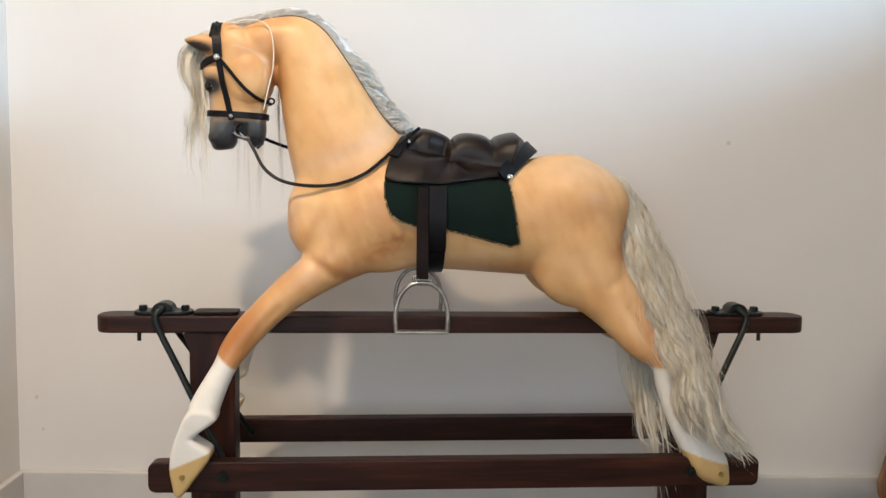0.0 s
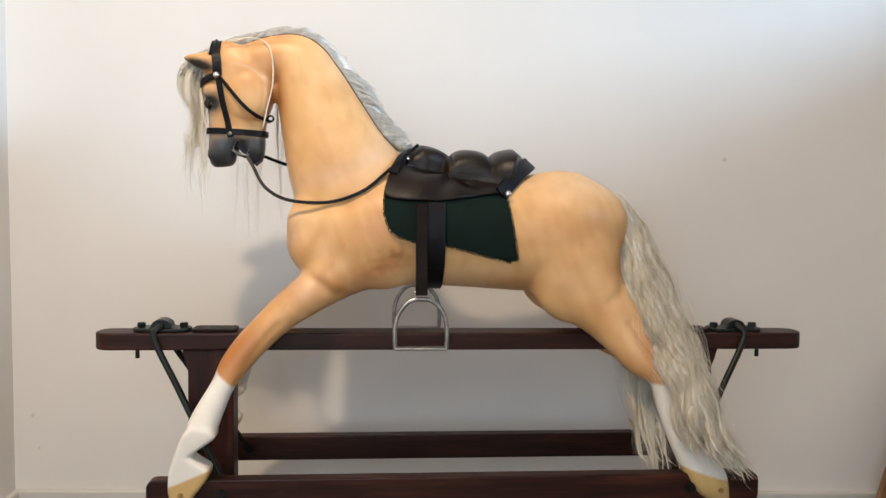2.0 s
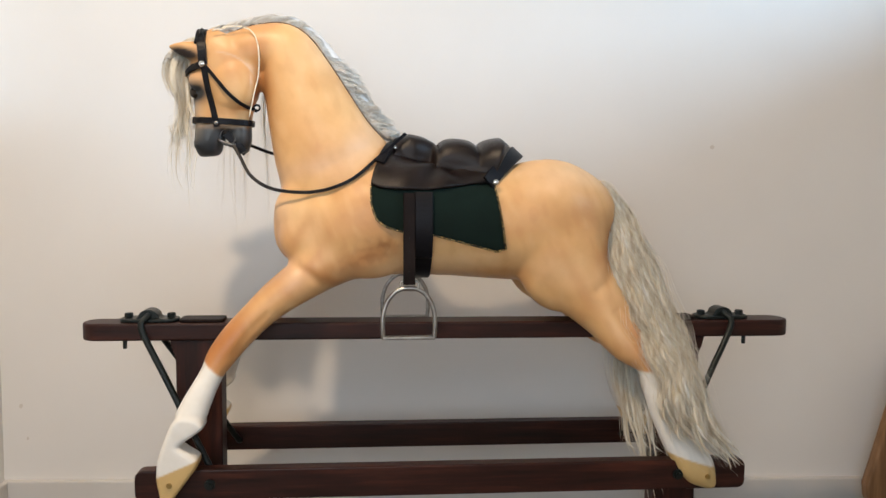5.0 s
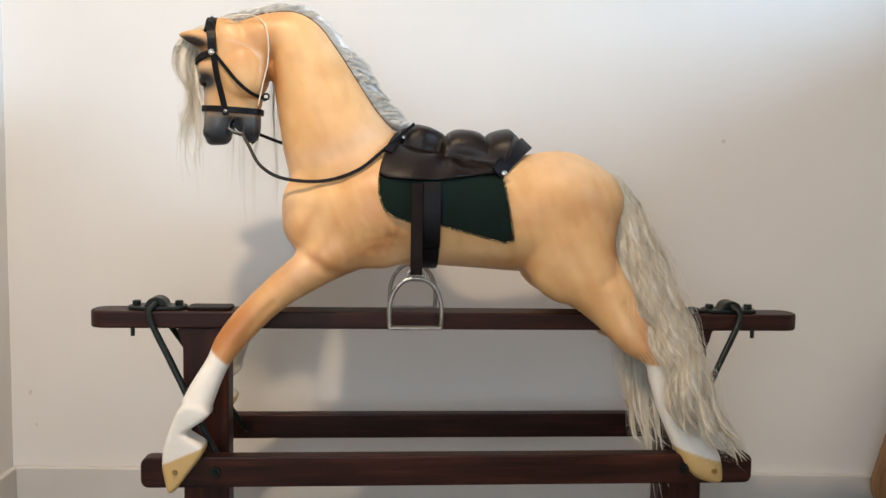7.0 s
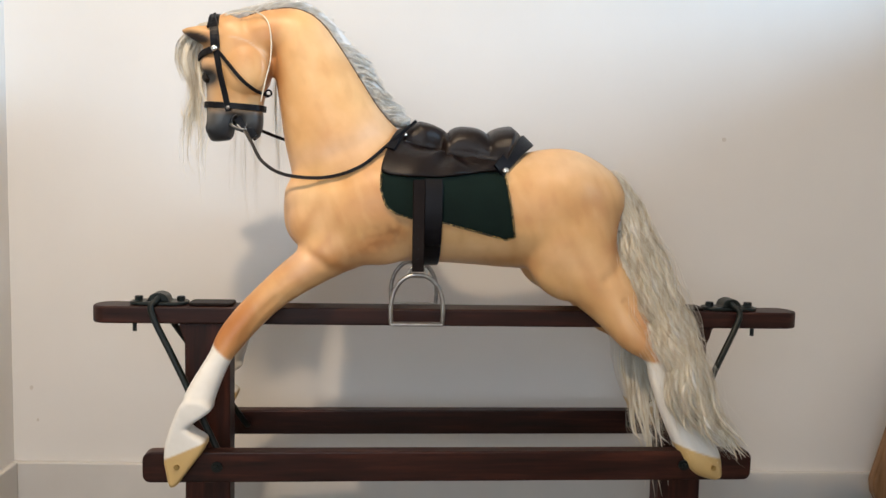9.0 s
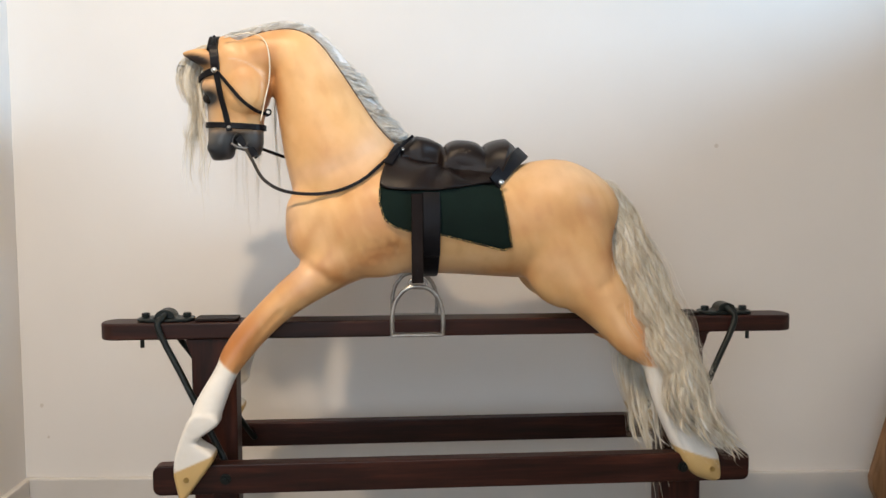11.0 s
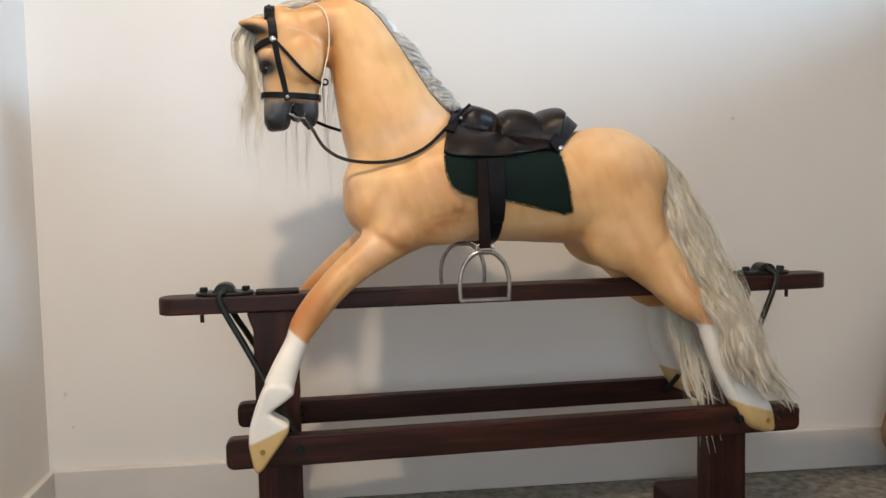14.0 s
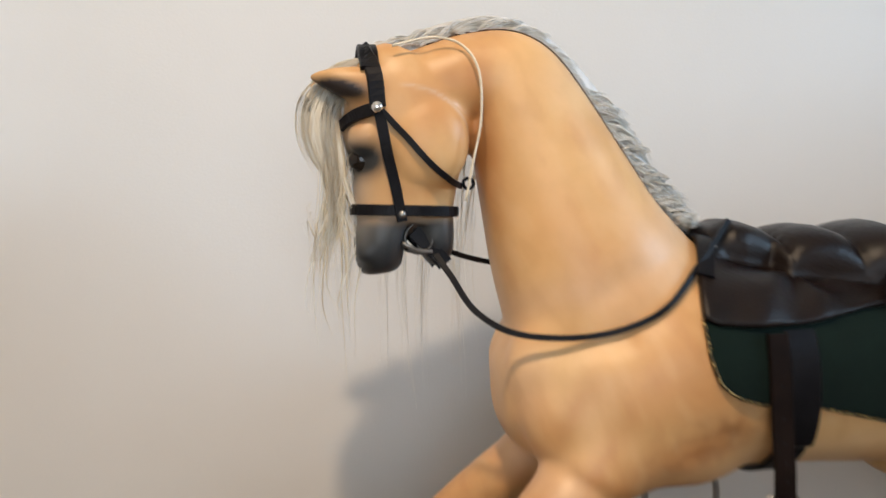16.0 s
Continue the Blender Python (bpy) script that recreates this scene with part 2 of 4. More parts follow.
def strap(points, normals, width, thick, closed=False):
    """A flat band along points, its back on them, facing the normals."""
    bm = bmesh.new()
    n = len(points)
    rows = []
    for i in range(n):
        a, b = (points[(i - 1) % n], points[(i + 1) % n]) if closed else (points[max(i - 1, 0)], points[min(i + 1, n - 1)])
        t = (Vector(b) - Vector(a)).normalized()
        nn = Vector(normals[i])
        nn = (nn - t * nn.dot(t)).normalized()
        w = t.cross(nn) * (width / 2)
        p = Vector(points[i])
        e = thick * 0.3
        rows.append([bm.verts.new(q) for q in (p - w, p - w + nn * (thick - e), p - w * 0.9 + nn * thick, p + w * 0.9 + nn * thick, p + w + nn * (thick - e), p + w)])
    pairs = list(zip(rows, rows[1:])) + ([(rows[-1], rows[0])] if closed else [])
    for r0, r1 in pairs:
        for k in range(6):
            bm.faces.new((r0[k], r0[(k + 1) % 6], r1[(k + 1) % 6], r1[k]))
    if not closed:
        bm.faces.new(rows[0][::-1])
        bm.faces.new(rows[-1])
    bmesh.ops.recalc_face_normals(bm, faces=bm.faces)
    return bm


def ball(center, radii, seg=16):
    bm = bmesh.new()
    bmesh.ops.create_uvsphere(bm, u_segments=seg, v_segments=seg // 2 + 2, radius=1, matrix=Matrix.Translation(center) @ Matrix.Diagonal((*radii, 1)))
    return bm


def cyl(center, axis, radius, depth, seg=20, bevel=0.0):
    bm = bmesh.new()
    q = Vector(axis).to_track_quat("Z", "Y").to_matrix().to_4x4()
    bmesh.ops.create_cone(bm, cap_ends=True, segments=seg, radius1=radius, radius2=radius, depth=depth, matrix=Matrix.Translation(center) @ q)
    if bevel:
        bmesh.ops.bevel(bm, geom=[e for e in bm.edges if len(e.link_faces) == 2 and e.calc_face_angle() > 1], offset=bevel, segments=2, affect="EDGES")
    return bm


def merge(*bms):
    out = bmesh.new()
    for b in bms:
        me = bpy.data.meshes.new("tmp")
        b.to_mesh(me)
        out.from_mesh(me)
        b.free()
        bpy.data.meshes.remove(me)
    return out


# ---------------------------------------------------------------- the room
# The back wall runs slightly askew behind the stand.
SKEW = radians(-2.94)
CORNER = Vector((-1.031, 0.411, 0))
ROOM = Matrix.Translation(CORNER) @ Matrix.Rotation(SKEW, 4, "Z")     # u along the wall, v away from the camera


def room_part(name, lo, hi, mat, label, category="wall", bevel=0.0):
    bm = box(lo, hi, bevel)
    ob = part(name, bm, mat)
    ob.matrix_world = ROOM
    return tagged(ob, label, category, kind="structure")


RW, RD, RH = 2.75, -3.3, 2.4        # room's width, depth and height from the corner
room_part("floor", (-0.9, RD, -0.1), (RW, 0.1, 0.0), CARPET, "flecked grey-beige carpet under the stand", "floor")
room_part("ceiling", (-0.9, RD, RH), (RW, 0.1, RH + 0.1), CEIL, "plain white painted ceiling", "ceiling")
room_part("wall_back", (-0.1, 0.0, 0.0), (RW, 0.1, RH), WALL, "off-white painted plaster wall behind the rocking horse")
room_part("wall_alcove_side", (-0.1, -0.305, 0.0), (0.0, 0.0, RH), WALL, "off-white painted return wall of the alcove")
room_part("wall_breast", (-0.9, -0.305, 0.0), (-0.1, -0.205, RH), WALL, "off-white painted wall beside the alcove")
room_part("wall_far_side", (-1.0, RD, 0.0), (-0.9, -0.205, RH), WALL, "plain off-white painted side wall")
# unseen wall behind the camera; its opening is added for the frontal fill
hw = [box(lo, hi) for lo, hi in (((-0.9, RD - 0.1, 0), (RW, RD, 0.45)), ((-0.9, RD - 0.1, 2.1), (RW, RD, RH)), ((-0.9, RD - 0.1, 0.45), (-0.12, RD, 2.1)), ((1.26, RD - 0.1, 0.45), (RW, RD, 2.1)))]
ob = part("wall_behind", merge(*hw), WALL)
ob.matrix_world = ROOM
tagged(ob, "plain off-white wall out of view, opening added for the fill light", "wall", kind="structure")
# unseen right wall; its added opening limits where the cool light falls
WY0, WY1, WZ0, WZ1 = -1.75, -0.42, 1.45, 2.2
wr = []
for lo, hi in (((RW, RD, 0), (RW + 0.1, 0.1, WZ0)), ((RW, RD, WZ1), (RW + 0.1, 0.1, RH)), ((RW, RD, WZ0), (RW + 0.1, WY0, WZ1)), ((RW, WY1, WZ0), (RW + 0.1, 0.1, WZ1))):
    wr.append(box(lo, hi))
ob = part("wall_right_opening", merge(*wr), WALL)
ob.matrix_world = ROOM
tagged(ob, "off-white wall out of view, opening added to shape the cool light", "wall", kind="structure")


def baseboard(name, lo, hi, label):
    (x0, y0), (x1, y1) = lo, hi
    return room_part(name, (x0, y0, 0.0), (x1, y1, 0.108), TRIM, label, "baseboard", 0.004)


baseboard("baseboard", (0.0, -0.016), (RW, 0.0), "white painted baseboard along the back wall")
baseboard("baseboard", (0.0, -0.305), (0.016, -0.017), "white painted baseboard of the alcove's return")
baseboard("baseboard", (-0.9, -0.321), (0.016, -0.3055), "white painted baseboard beside the alcove")

# small chips and stains in the wall's paint
CHIP = varied("wall_chip", (0.58, 0.54, 0.49), (0.66, 0.62, 0.57), 80, (0.8, 0.95), 0, 0.3, 300)
for u, z, r in ((0.045, 0.29, 0.006), (0.06, 0.21, 0.004), (1.72, 0.93, 0.006)):
    bm = bmesh.new()
    bmesh.ops.create_circle(bm, cap_ends=True, segments=9, radius=1)
    rng = random.Random(int(u * 1000))
    for v in bm.verts:
        v.co = Vector((u + v.co.x * r * rng.uniform(0.6, 1.1), -0.0006, z + v.co.y * r * rng.uniform(0.7, 1.2)))
    ob = part("wall_mark", bm, CHIP)
    ob.matrix_world = ROOM
    tagged(ob, "small brown scuff in the wall's paint", "mark", kind="structure")

# ---------------------------------------------------------------- the stand
stand = thing("rocking_horse_stand", "dark-stained mahogany swing stand with iron bows, on carpet", "stand")
MID = -0.040        # the rail and posts stand nearer than the hoof rails' middle


def rail_outline(x0, x1, y0, y1, r, n=7):
    pts = []
    for cx, cy, a0 in ((x1 - r, y1 - r, 0), (x0 + r, y1 - r, 90), (x0 + r, y0 + r, 180), (x1 - r, y0 + r, 270)):
        for k in range(n):
            a = radians(a0 + 90 * k / (n - 1))
            pts.append((cx + r * math.cos(a), cy + r * math.sin(a)))
    return pts


part("top_rail", prism(rail_outline(-0.690, 0.703, MID - 0.034, MID + 0.034, 0.030), 0.5385, 0.5715, 0.005, 3, axis="z"), MAHOGANY, stand, smooth=False)
part("hoof_rail", prism(rail_outline(-0.563, 0.563, 0.270, 0.326, 0.014, 5), -0.19, -0.160, 0.004), MAHOGANY, stand)
part("hoof_rail", prism(rail_outline(-0.566, 0.563, 0.250, 0.304, 0.014, 5), 0.160, 0.190, 0.004), MAHOGANY, stand)
for s in (-1, 1):
    x0 = s * 0.471
    w = 0.043
    post = [(x0 - w, 0.04), (x0 + w, 0.04), (x0 + w, 0.5035), (x0 + w + 0.006, 0.5185), (x0 + w + 0.011, 0.5385), (x0 - w - 0.011, 0.5385), (x0 - w - 0.006, 0.5185), (x0 - w, 0.5035)]
    part("post", prism(post, MID - 0.028, MID + 0.028, 0.003), MAHOGANY_UP, stand)
    part("foot", prism(rail_outline(x0 - 0.062, x0 + 0.062, MID - 0.26, MID + 0.235, 0.02, 5), 0.001, 0.042, 0.005, axis="z"), MAHOGANY, stand)
    # iron clamp on the rail, with the bow's eye and two bolts
    xc = s * 0.566
    bracket = part("bracket", prism(rail_outline(xc - 0.055, xc + 0.055, MID - 0.027, MID + 0.027, 0.022, 5), 0.5720, 0.5785, 0.002, axis="z"), IRON, stand, "dark green-black iron clamp plate", False)
    hump = [(xc - 0.024, 0.5785)] + [(xc + 0.019 * math.cos(radians(a)), 0.5815 + 0.014 * math.sin(radians(a))) for a in range(180, -1, -20)] + [(xc + 0.024, 0.5785)]
    part("clamp_hump", prism(hump, MID - 0.018, MID + 0.018, 0.003), IRON, bracket)
    for dx in (-0.040, 0.040):
        part("bolt_head", cyl((xc + dx, MID, 0.5830), (0, 0, 1), 0.0085, 0.009, 6, 0.001), IRON, bracket)
    part("bolt_end", cyl((xc + s * 0.043, MID - 0.02, 0.5310), (0, 0, 1), 0.004, 0.018, 10), IRON, bracket)
    # swing iron: a bow from hoof rail over the clamp to the other hoof rail
    xb = s * 0.431
    near_leg = [(s * (0.573 - 0.142 * t), MID - 0.040 - 0.066 * t, 0.562 - 0.262 * t) for t in (0.0, 0.33, 0.66, 1.0)]
    far_leg = [(s * (0.573 - 0.142 * t), MID + 0.040 + 0.152 * t, 0.562 - 0.284 * t) for t in (0.0, 0.33, 0.66, 1.0)]
    bow = [(xb, -0.160, 0.299)] + near_leg[::-1] + [(xc, MID - 0.026, 0.582), (xc, MID, 0.585), (xc, MID + 0.026, 0.582)] + far_leg + [(xb, 0.160, 0.277)]
    part("swing_iron", tube(bow, 0.0062, 12, 5), IRON, stand, "black iron rod bow", True)
    for yy, zz in ((-0.193, 0.300), (0.193, 0.278)):
        part("rail_bolt", merge(cyl((xb, yy, zz), (0, 1, 0), 0.010, 0.005, 20, 0.0015), cyl((xb, yy + math.copysign(0.004, yy), zz), (0, 1, 0), 0.0055, 0.006, 6, 0.001)), IRON, stand, "dark iron bolt head")
    # leather buffer on the rail beside the clamp
    part("buffer_pad", prism(rail_outline(min(s * 0.424, s * 0.508), max(s * 0.424, s * 0.508), MID - 0.026, MID + 0.026, 0.008, 4), 0.5720, 0.5780, 0.002, axis="z"), STRAP_LEATHER, stand, "dark leather buffer pad")

# ---------------------------------------------------------------- the horse
horse = thing("rocking_horse", "palomino-painted carved wooden rocking horse with real hair, white socks", "rocking horse")
HY = -0.010
BARREL = [(-0.331, 0.758, 0.034, 0.040), (-0.309, 0.758, 0.069, 0.070), (-0.264, 0.759, 0.094, 0.103), (-0.197, 0.756, 0.106, 0.124), (-0.118, 0.773, 0.115, 0.133),
          (-0.005, 0.764, 0.106, 0.130), (0.109, 0.760, 0.110, 0.125), (0.206, 0.767, 0.123, 0.130), (0.264, 0.757, 0.107, 0.115), (0.305, 0.731, 0.072, 0.080), (0.325, 0.717, 0.037, 0.040)]
NECK = [(-0.175, 0.798, 0.136, 0.100), (-0.228, 0.895, 0.106, 0.088), (-0.258, 0.971, 0.088, 0.072), (-0.286, 1.043, 0.071, 0.060), (-0.312, 1.086, 0.062, 0.053), (-0.345, 1.095, 0.050, 0.047), (-0.385, 1.085, 0.047, 0.045), (-0.42, 1.075, 0.045, 0.04)]
HEAD = [(-0.406, 1.113, 0.042, 0.033), (-0.417, 1.088, 0.062, 0.047), (-0.422, 1.039, 0.069, 0.050), (-0.425, 0.993, 0.058, 0.045), (-0.428, 0.957, 0.053, 0.039), (-0.429, 0.940, 0.048, 0.038)]
MUZZLE = [(-0.449, 0.950, 0.031, 0.038), (-0.455, 0.918, 0.027, 0.037), (-0.455, 0.898, 0.024, 0.030), (-0.454, 0.888, 0.017, 0.018)]
JAW = [(-0.400, 0.955, 0.026, 0.034), (-0.394, 0.919, 0.020, 0.030), (-0.393, 0.902, 0.014, 0.020), (-0.393, 0.895, 0.008, 0.012)]
EAR = [(-0.440, -0.034, 1.075, 0.024, 0.020), (-0.468, -0.040, 1.082, 0.021, 0.017), (-0.500, -0.040, 1.089, 0.013, 0.012), (-0.524, -0.036, 1.093, 0.003, 0.004)]
FORE = [(-0.216, -0.070, 0.707, 0.068, 0.055), (-0.272, -0.085, 0.656, 0.041, 0.045), (-0.335, -0.105, 0.610, 0.032, 0.036), (-0.385, -0.125, 0.562, 0.029, 0.032), (-0.416, -0.140, 0.522, 0.026, 0.028),
        (-0.432, -0.155, 0.492, 0.021, 0.024), (-0.454, -0.174, 0.446, 0.025, 0.025), (-0.466, -0.184, 0.416, 0.028, 0.027)]
PASTERN = [(-0.482, 0.428), (-0.446, 0.424), (-0.435, 0.408), (-0.450, 0.397), (-0.484, 0.374), (-0.447, 0.350), (-0.450, 0.336), (-0.500, 0.268), (-0.512, 0.264), (-0.522, 0.315), (-0.520, 0.345), (-0.511, 0.374), (-0.495, 0.415)]
HIND = [(0.225, -0.062, 0.717, 0.090, 0.072), (0.267, -0.078, 0.648, 0.069, 0.066), (0.317, -0.105, 0.584, 0.049, 0.045), (0.354, -0.125, 0.538, 0.042, 0.036), (0.387, -0.140, 0.499, 0.026, 0.028),
        (0.398, -0.150, 0.452, 0.024, 0.024), (0.417, -0.165, 0.396, 0.026, 0.025), (0.446, -0.175, 0.344, 0.031, 0.028), (0.475, -0.180, 0.305, 0.033, 0.030), (0.499, -0.180, 0.276, 0.011, 0.022)]
# swellings of muscle and bone: centre, radii
SWELL = [((-0.225, 0.066, 0.735), (0.095, 0.045, 0.070)), ((-0.150, 0.080, 0.722), (0.095, 0.042, 0.066)), ((-0.280, 0.045, 0.785), (0.05, 0.04, 0.055)), ((0.225, 0.074, 0.715), (0.095, 0.056, 0.125)),
         ((-0.405, 0.036, 1.025), (0.046, 0.022, 0.050)), ((-0.466, 0.030, 1.030), (0.022, 0.018, 0.020)), ((-0.468, 0.022, 0.912), (0.014, 0.014, 0.014)), ((0.205, 0.03, 0.86), (0.07, 0.05, 0.03)),
         ((0.385, 0.132, 0.512), (0.02, 0.02, 0.022))]


def flip(p):
    return (p[0], 2 * HY - p[1], *p[2:])


bm = bmesh.new()
for tube_rows, power in ((BARREL, 2.3), (NECK, 2.1), (HEAD, 2.4), (MUZZLE, 2.3), (JAW, 2.2)):
    loft(bm, [(x, HY, z, a, b) for x, z, a, b in tube_rows], 40, 5, power)
for rows in (EAR, FORE, HIND):
    loft(bm, rows, 24, 5, 2.2)
    loft(bm, [flip(r) for r in rows], 24, 5, 2.2)
for y0, y1 in ((-0.213, -0.160), (0.193, 0.140)):
    me = bpy.data.meshes.new("tmp")
    b2 = prism(PASTERN, y0, y1, 0.006, 2)
    b2.to_mesh(me)
    b2.free()
    bm.from_mesh(me)
    bpy.data.meshes.remove(me)
for c, r in SWELL:
    for sgn in (-1, 1):
        bmesh.ops.create_uvsphere(bm, u_segments=20, v_segments=12, radius=1, matrix=Matrix.Translation((c[0], HY + sgn * c[1], c[2])) @ Matrix.Diagonal((*r, 1)))
bmesh.ops.recalc_face_normals(bm, faces=bm.faces)
rough_me = bpy.data.meshes.new("rough")
bm.to_mesh(rough_me)
bm.free()
rough = new("rough", rough_me)
mod = rough.modifiers.new("remesh", "REMESH")
mod.mode, mod.voxel_size = "VOXEL", 0.0036
mod = rough.modifiers.new("smooth", "SMOOTH")
mod.factor, mod.iterations = 0.5, 9
deps = bpy.context.evaluated_depsgraph_get()
body_me = bpy.data.meshes.new_from_object(rough.evaluated_get(deps))
body_me.name = "body"
bpy.data.objects.remove(rough)

# the trunk and neck are sanded smoother than head and lower legs
ed = np.empty(len(body_me.edges) * 2, np.int64)
body_me.edges.foreach_get("vertices", ed)
ed = ed.reshape(-1, 2)
co = np.empty(len(body_me.vertices) * 3)
body_me.vertices.foreach_get("co", co)
co = co.reshape(-1, 3)
deg = np.bincount(ed.ravel(), minlength=len(co))[:, None]
soft_w = np.clip((co[:, 2] - 0.54) / 0.06, 0, 1) * np.clip(np.maximum((co[:, 0] + 0.37) / 0.03, (0.86 - co[:, 2]) / 0.03), 0, 1)
for _ in range(34):
    acc = np.zeros_like(co)
    for k in range(3):
        acc[:, k] = np.bincount(ed[:, 0], co[ed[:, 1], k], len(co)) + np.bincount(ed[:, 1], co[ed[:, 0], k], len(co))
    co += (acc / deg - co) * 0.6 * soft_w[:, None]
# carved grooves: lines in (x, z), half width and depth
GROOVES = [([(-0.322, 0.700), (-0.290, 0.690), (-0.262, 0.672), (-0.235, 0.652), (-0.205, 0.645)], 0.010, 0.0045), ([(-0.318, 0.812), (-0.27, 0.808), (-0.22, 0.818)], 0.014, 0.004),
           ([(-0.235, 0.865), (-0.19, 0.885), (-0.15, 0.905), (-0.12, 0.915)], 0.016, 0.003), ([(0.300, 0.755), (0.318, 0.715), (0.310, 0.665), (0.285, 0.640)], 0.012, 0.0035),
           ([(0.322, 0.600), (0.350, 0.560), (0.378, 0.520)], 0.008, 0.0035), ([(0.13, 0.700), (0.165, 0.66), (0.20, 0.64)], 0.016, 0.0015), ([(-0.335, 0.598), (-0.36, 0.572), (-0.392, 0.528)], 0.007, 0.0025)]
side_of = np.sign(co[:, 1] - HY)
for line, half, depth in GROOVES:
    curve = spline(line, 10)
    near = np.min(np.hypot(co[:, None, 0] - curve[None, :, 0], co[:, None, 2] - curve[None, :, 1]), axis=1)
    co[:, 1] -= side_of * depth * np.exp(-(near / half) ** 2) * np.clip(np.abs(co[:, 1] - HY) / 0.04, 0, 1)
body_me.vertices.foreach_set("co", co.ravel())
body_me.update()

# painted zones, with some highlights and crease shading put into the colour
co = np.empty(len(body_me.vertices) * 3)
body_me.vertices.foreach_get("co", co)
co = co.reshape(-1, 3)
X, Yd, Z = co[:, 0], np.abs(co[:, 1] - HY), co[:, 2]
TAN, TAWNY, BROWN = np.array((0.76, 0.46, 0.205)), np.array((0.46, 0.175, 0.045)), np.array((0.22, 0.09, 0.03))
WHITE, HOOF, GREY, DARK = np.array((0.80, 0.79, 0.75)), np.array((0.60, 0.42, 0.18)), np.array((0.055, 0.060, 0.064)), np.array((0.02, 0.012, 0.01))


def step(v, lo, hi):
    t = np.clip((v - lo) / (hi - lo), 0, 1)
    return t * t * (3 - 2 * t)


def spot(x, z, rx, rz, turn=0.0):
    c, s = math.cos(radians(turn)), math.sin(radians(turn))
    u, v = (X - x) * c + (Z - z) * s, -(X - x) * s + (Z - z) * c
    return np.exp(-(u / rx) ** 2 - (v / rz) ** 2)


ramp_n = np.array([noise.noise(Vector(p) * 16) for p in co])
paint = np.tile(TAN, (len(co), 1))


def lay(mask, colour):
    global paint
    m = np.clip(mask, 0, 1)[:, None]
    paint = paint * (1 - m) + colour * m


for x, z, rx, rz, turn, k in ((-0.412, 0.545, 0.018, 0.058, -38, 0.95), (-0.395, 0.535, 0.03, 0.05, -30, 0.4), (0.388, 0.535, 0.016, 0.062, 40, 1.0), (0.355, 0.520, 0.03, 0.05, 40, 0.4), (-0.14, 0.685, 0.085, 0.030, 25, 0.5),
                             (-0.255, 0.690, 0.012, 0.060, -35, 0.45), (-0.31, 0.73, 0.02, 0.06, 0, 0.4), (-0.20, 0.765, 0.10, 0.035, 15, 0.35), (-0.355, 1.03, 0.014, 0.06, 0, 0.7), (-0.40, 0.972, 0.06, 0.012, 0, 0.5),
                             (-0.478, 1.052, 0.014, 0.012, 0, 0.8), (-0.372, 1.085, 0.03, 0.03, 30, 0.2), (-0.40, 1.05, 0.03, 0.02, 20, 0.35), (0.30, 0.70, 0.025, 0.07, -20, 0.45), (0.335, 0.60, 0.018, 0.07, 35, 0.4),
                             (0.12, 0.672, 0.14, 0.018, 0, 0.45), (-0.15, 0.975, 0.016, 0.13, 40, 0.45), (0.19, 0.70, 0.06, 0.03, 30, 0.3), (-0.26, 1.10, 0.04, 0.03, 40, 0.4), (-0.335, 0.98, 0.012, 0.10, 5, 0.45),
                             (-0.29, 0.635, 0.08, 0.014, -42, 0.35), (-0.20, 0.645, 0.05, 0.02, 0, 0.4), (0.26, 0.78, 0.03, 0.07, 15, 0.25)):
    lay(spot(x, z, rx, rz, turn) * k * (1 + 0.5 * ramp_n), TAWNY)
# pale combed line over the cheek
arc = np.hypot((X + 0.435) / 0.075, (Z - 1.02) / 0.062)
lay(np.exp(-((arc - 1) / 0.03) ** 2) * step(Z, 1.03, 1.06) * step(X, -0.44, -0.42) * (X < -0.352) * 0.38, WHITE)
dapple = np.array([noise.noise(Vector(p) * 75) for p in co])
lay(spot(-0.140, 0.712, 0.075, 0.024, 32) * (0.55 + 0.45 * step(dapple, -0.3, 0.4)) * 0.85, BROWN)
lay(spot(-0.185, 0.690, 0.10, 0.022, 20) * 0.4, TAWNY)
lay(spot(-0.42, 1.05, 0.06, 0.06) * 0.22, TAWNY)
lay(0.20 * step(ramp_n, 0.0, 0.6), TAWNY)
LIGHT, ROSE_HIGHLIGHT = np.array((0.86, 0.62, 0.36)), np.array((0.80, 0.54, 0.36))
broad = np.array([noise.noise(Vector(p) * 7 + Vector((3, 1, 7))) for p in co])
brush = np.array([noise.noise(Vector((p[0] * 60 + p[2] * 22, p[1] * 30, p[2] * 26))) for p in co])
lay(0.45 * step(broad, 0.0, 0.5), LIGHT)
lay(0.28 * step(-broad, 0.05, 0.5), TAWNY)
lay(0.14 * step(brush, 0.1, 0.5), TAWNY)
lay(0.12 * step(-brush, 0.1, 0.5), LIGHT)
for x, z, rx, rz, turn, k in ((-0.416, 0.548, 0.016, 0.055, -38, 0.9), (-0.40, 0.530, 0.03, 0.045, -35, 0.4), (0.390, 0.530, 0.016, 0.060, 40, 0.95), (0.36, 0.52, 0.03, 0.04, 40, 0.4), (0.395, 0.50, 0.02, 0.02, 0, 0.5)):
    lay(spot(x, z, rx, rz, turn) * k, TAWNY)
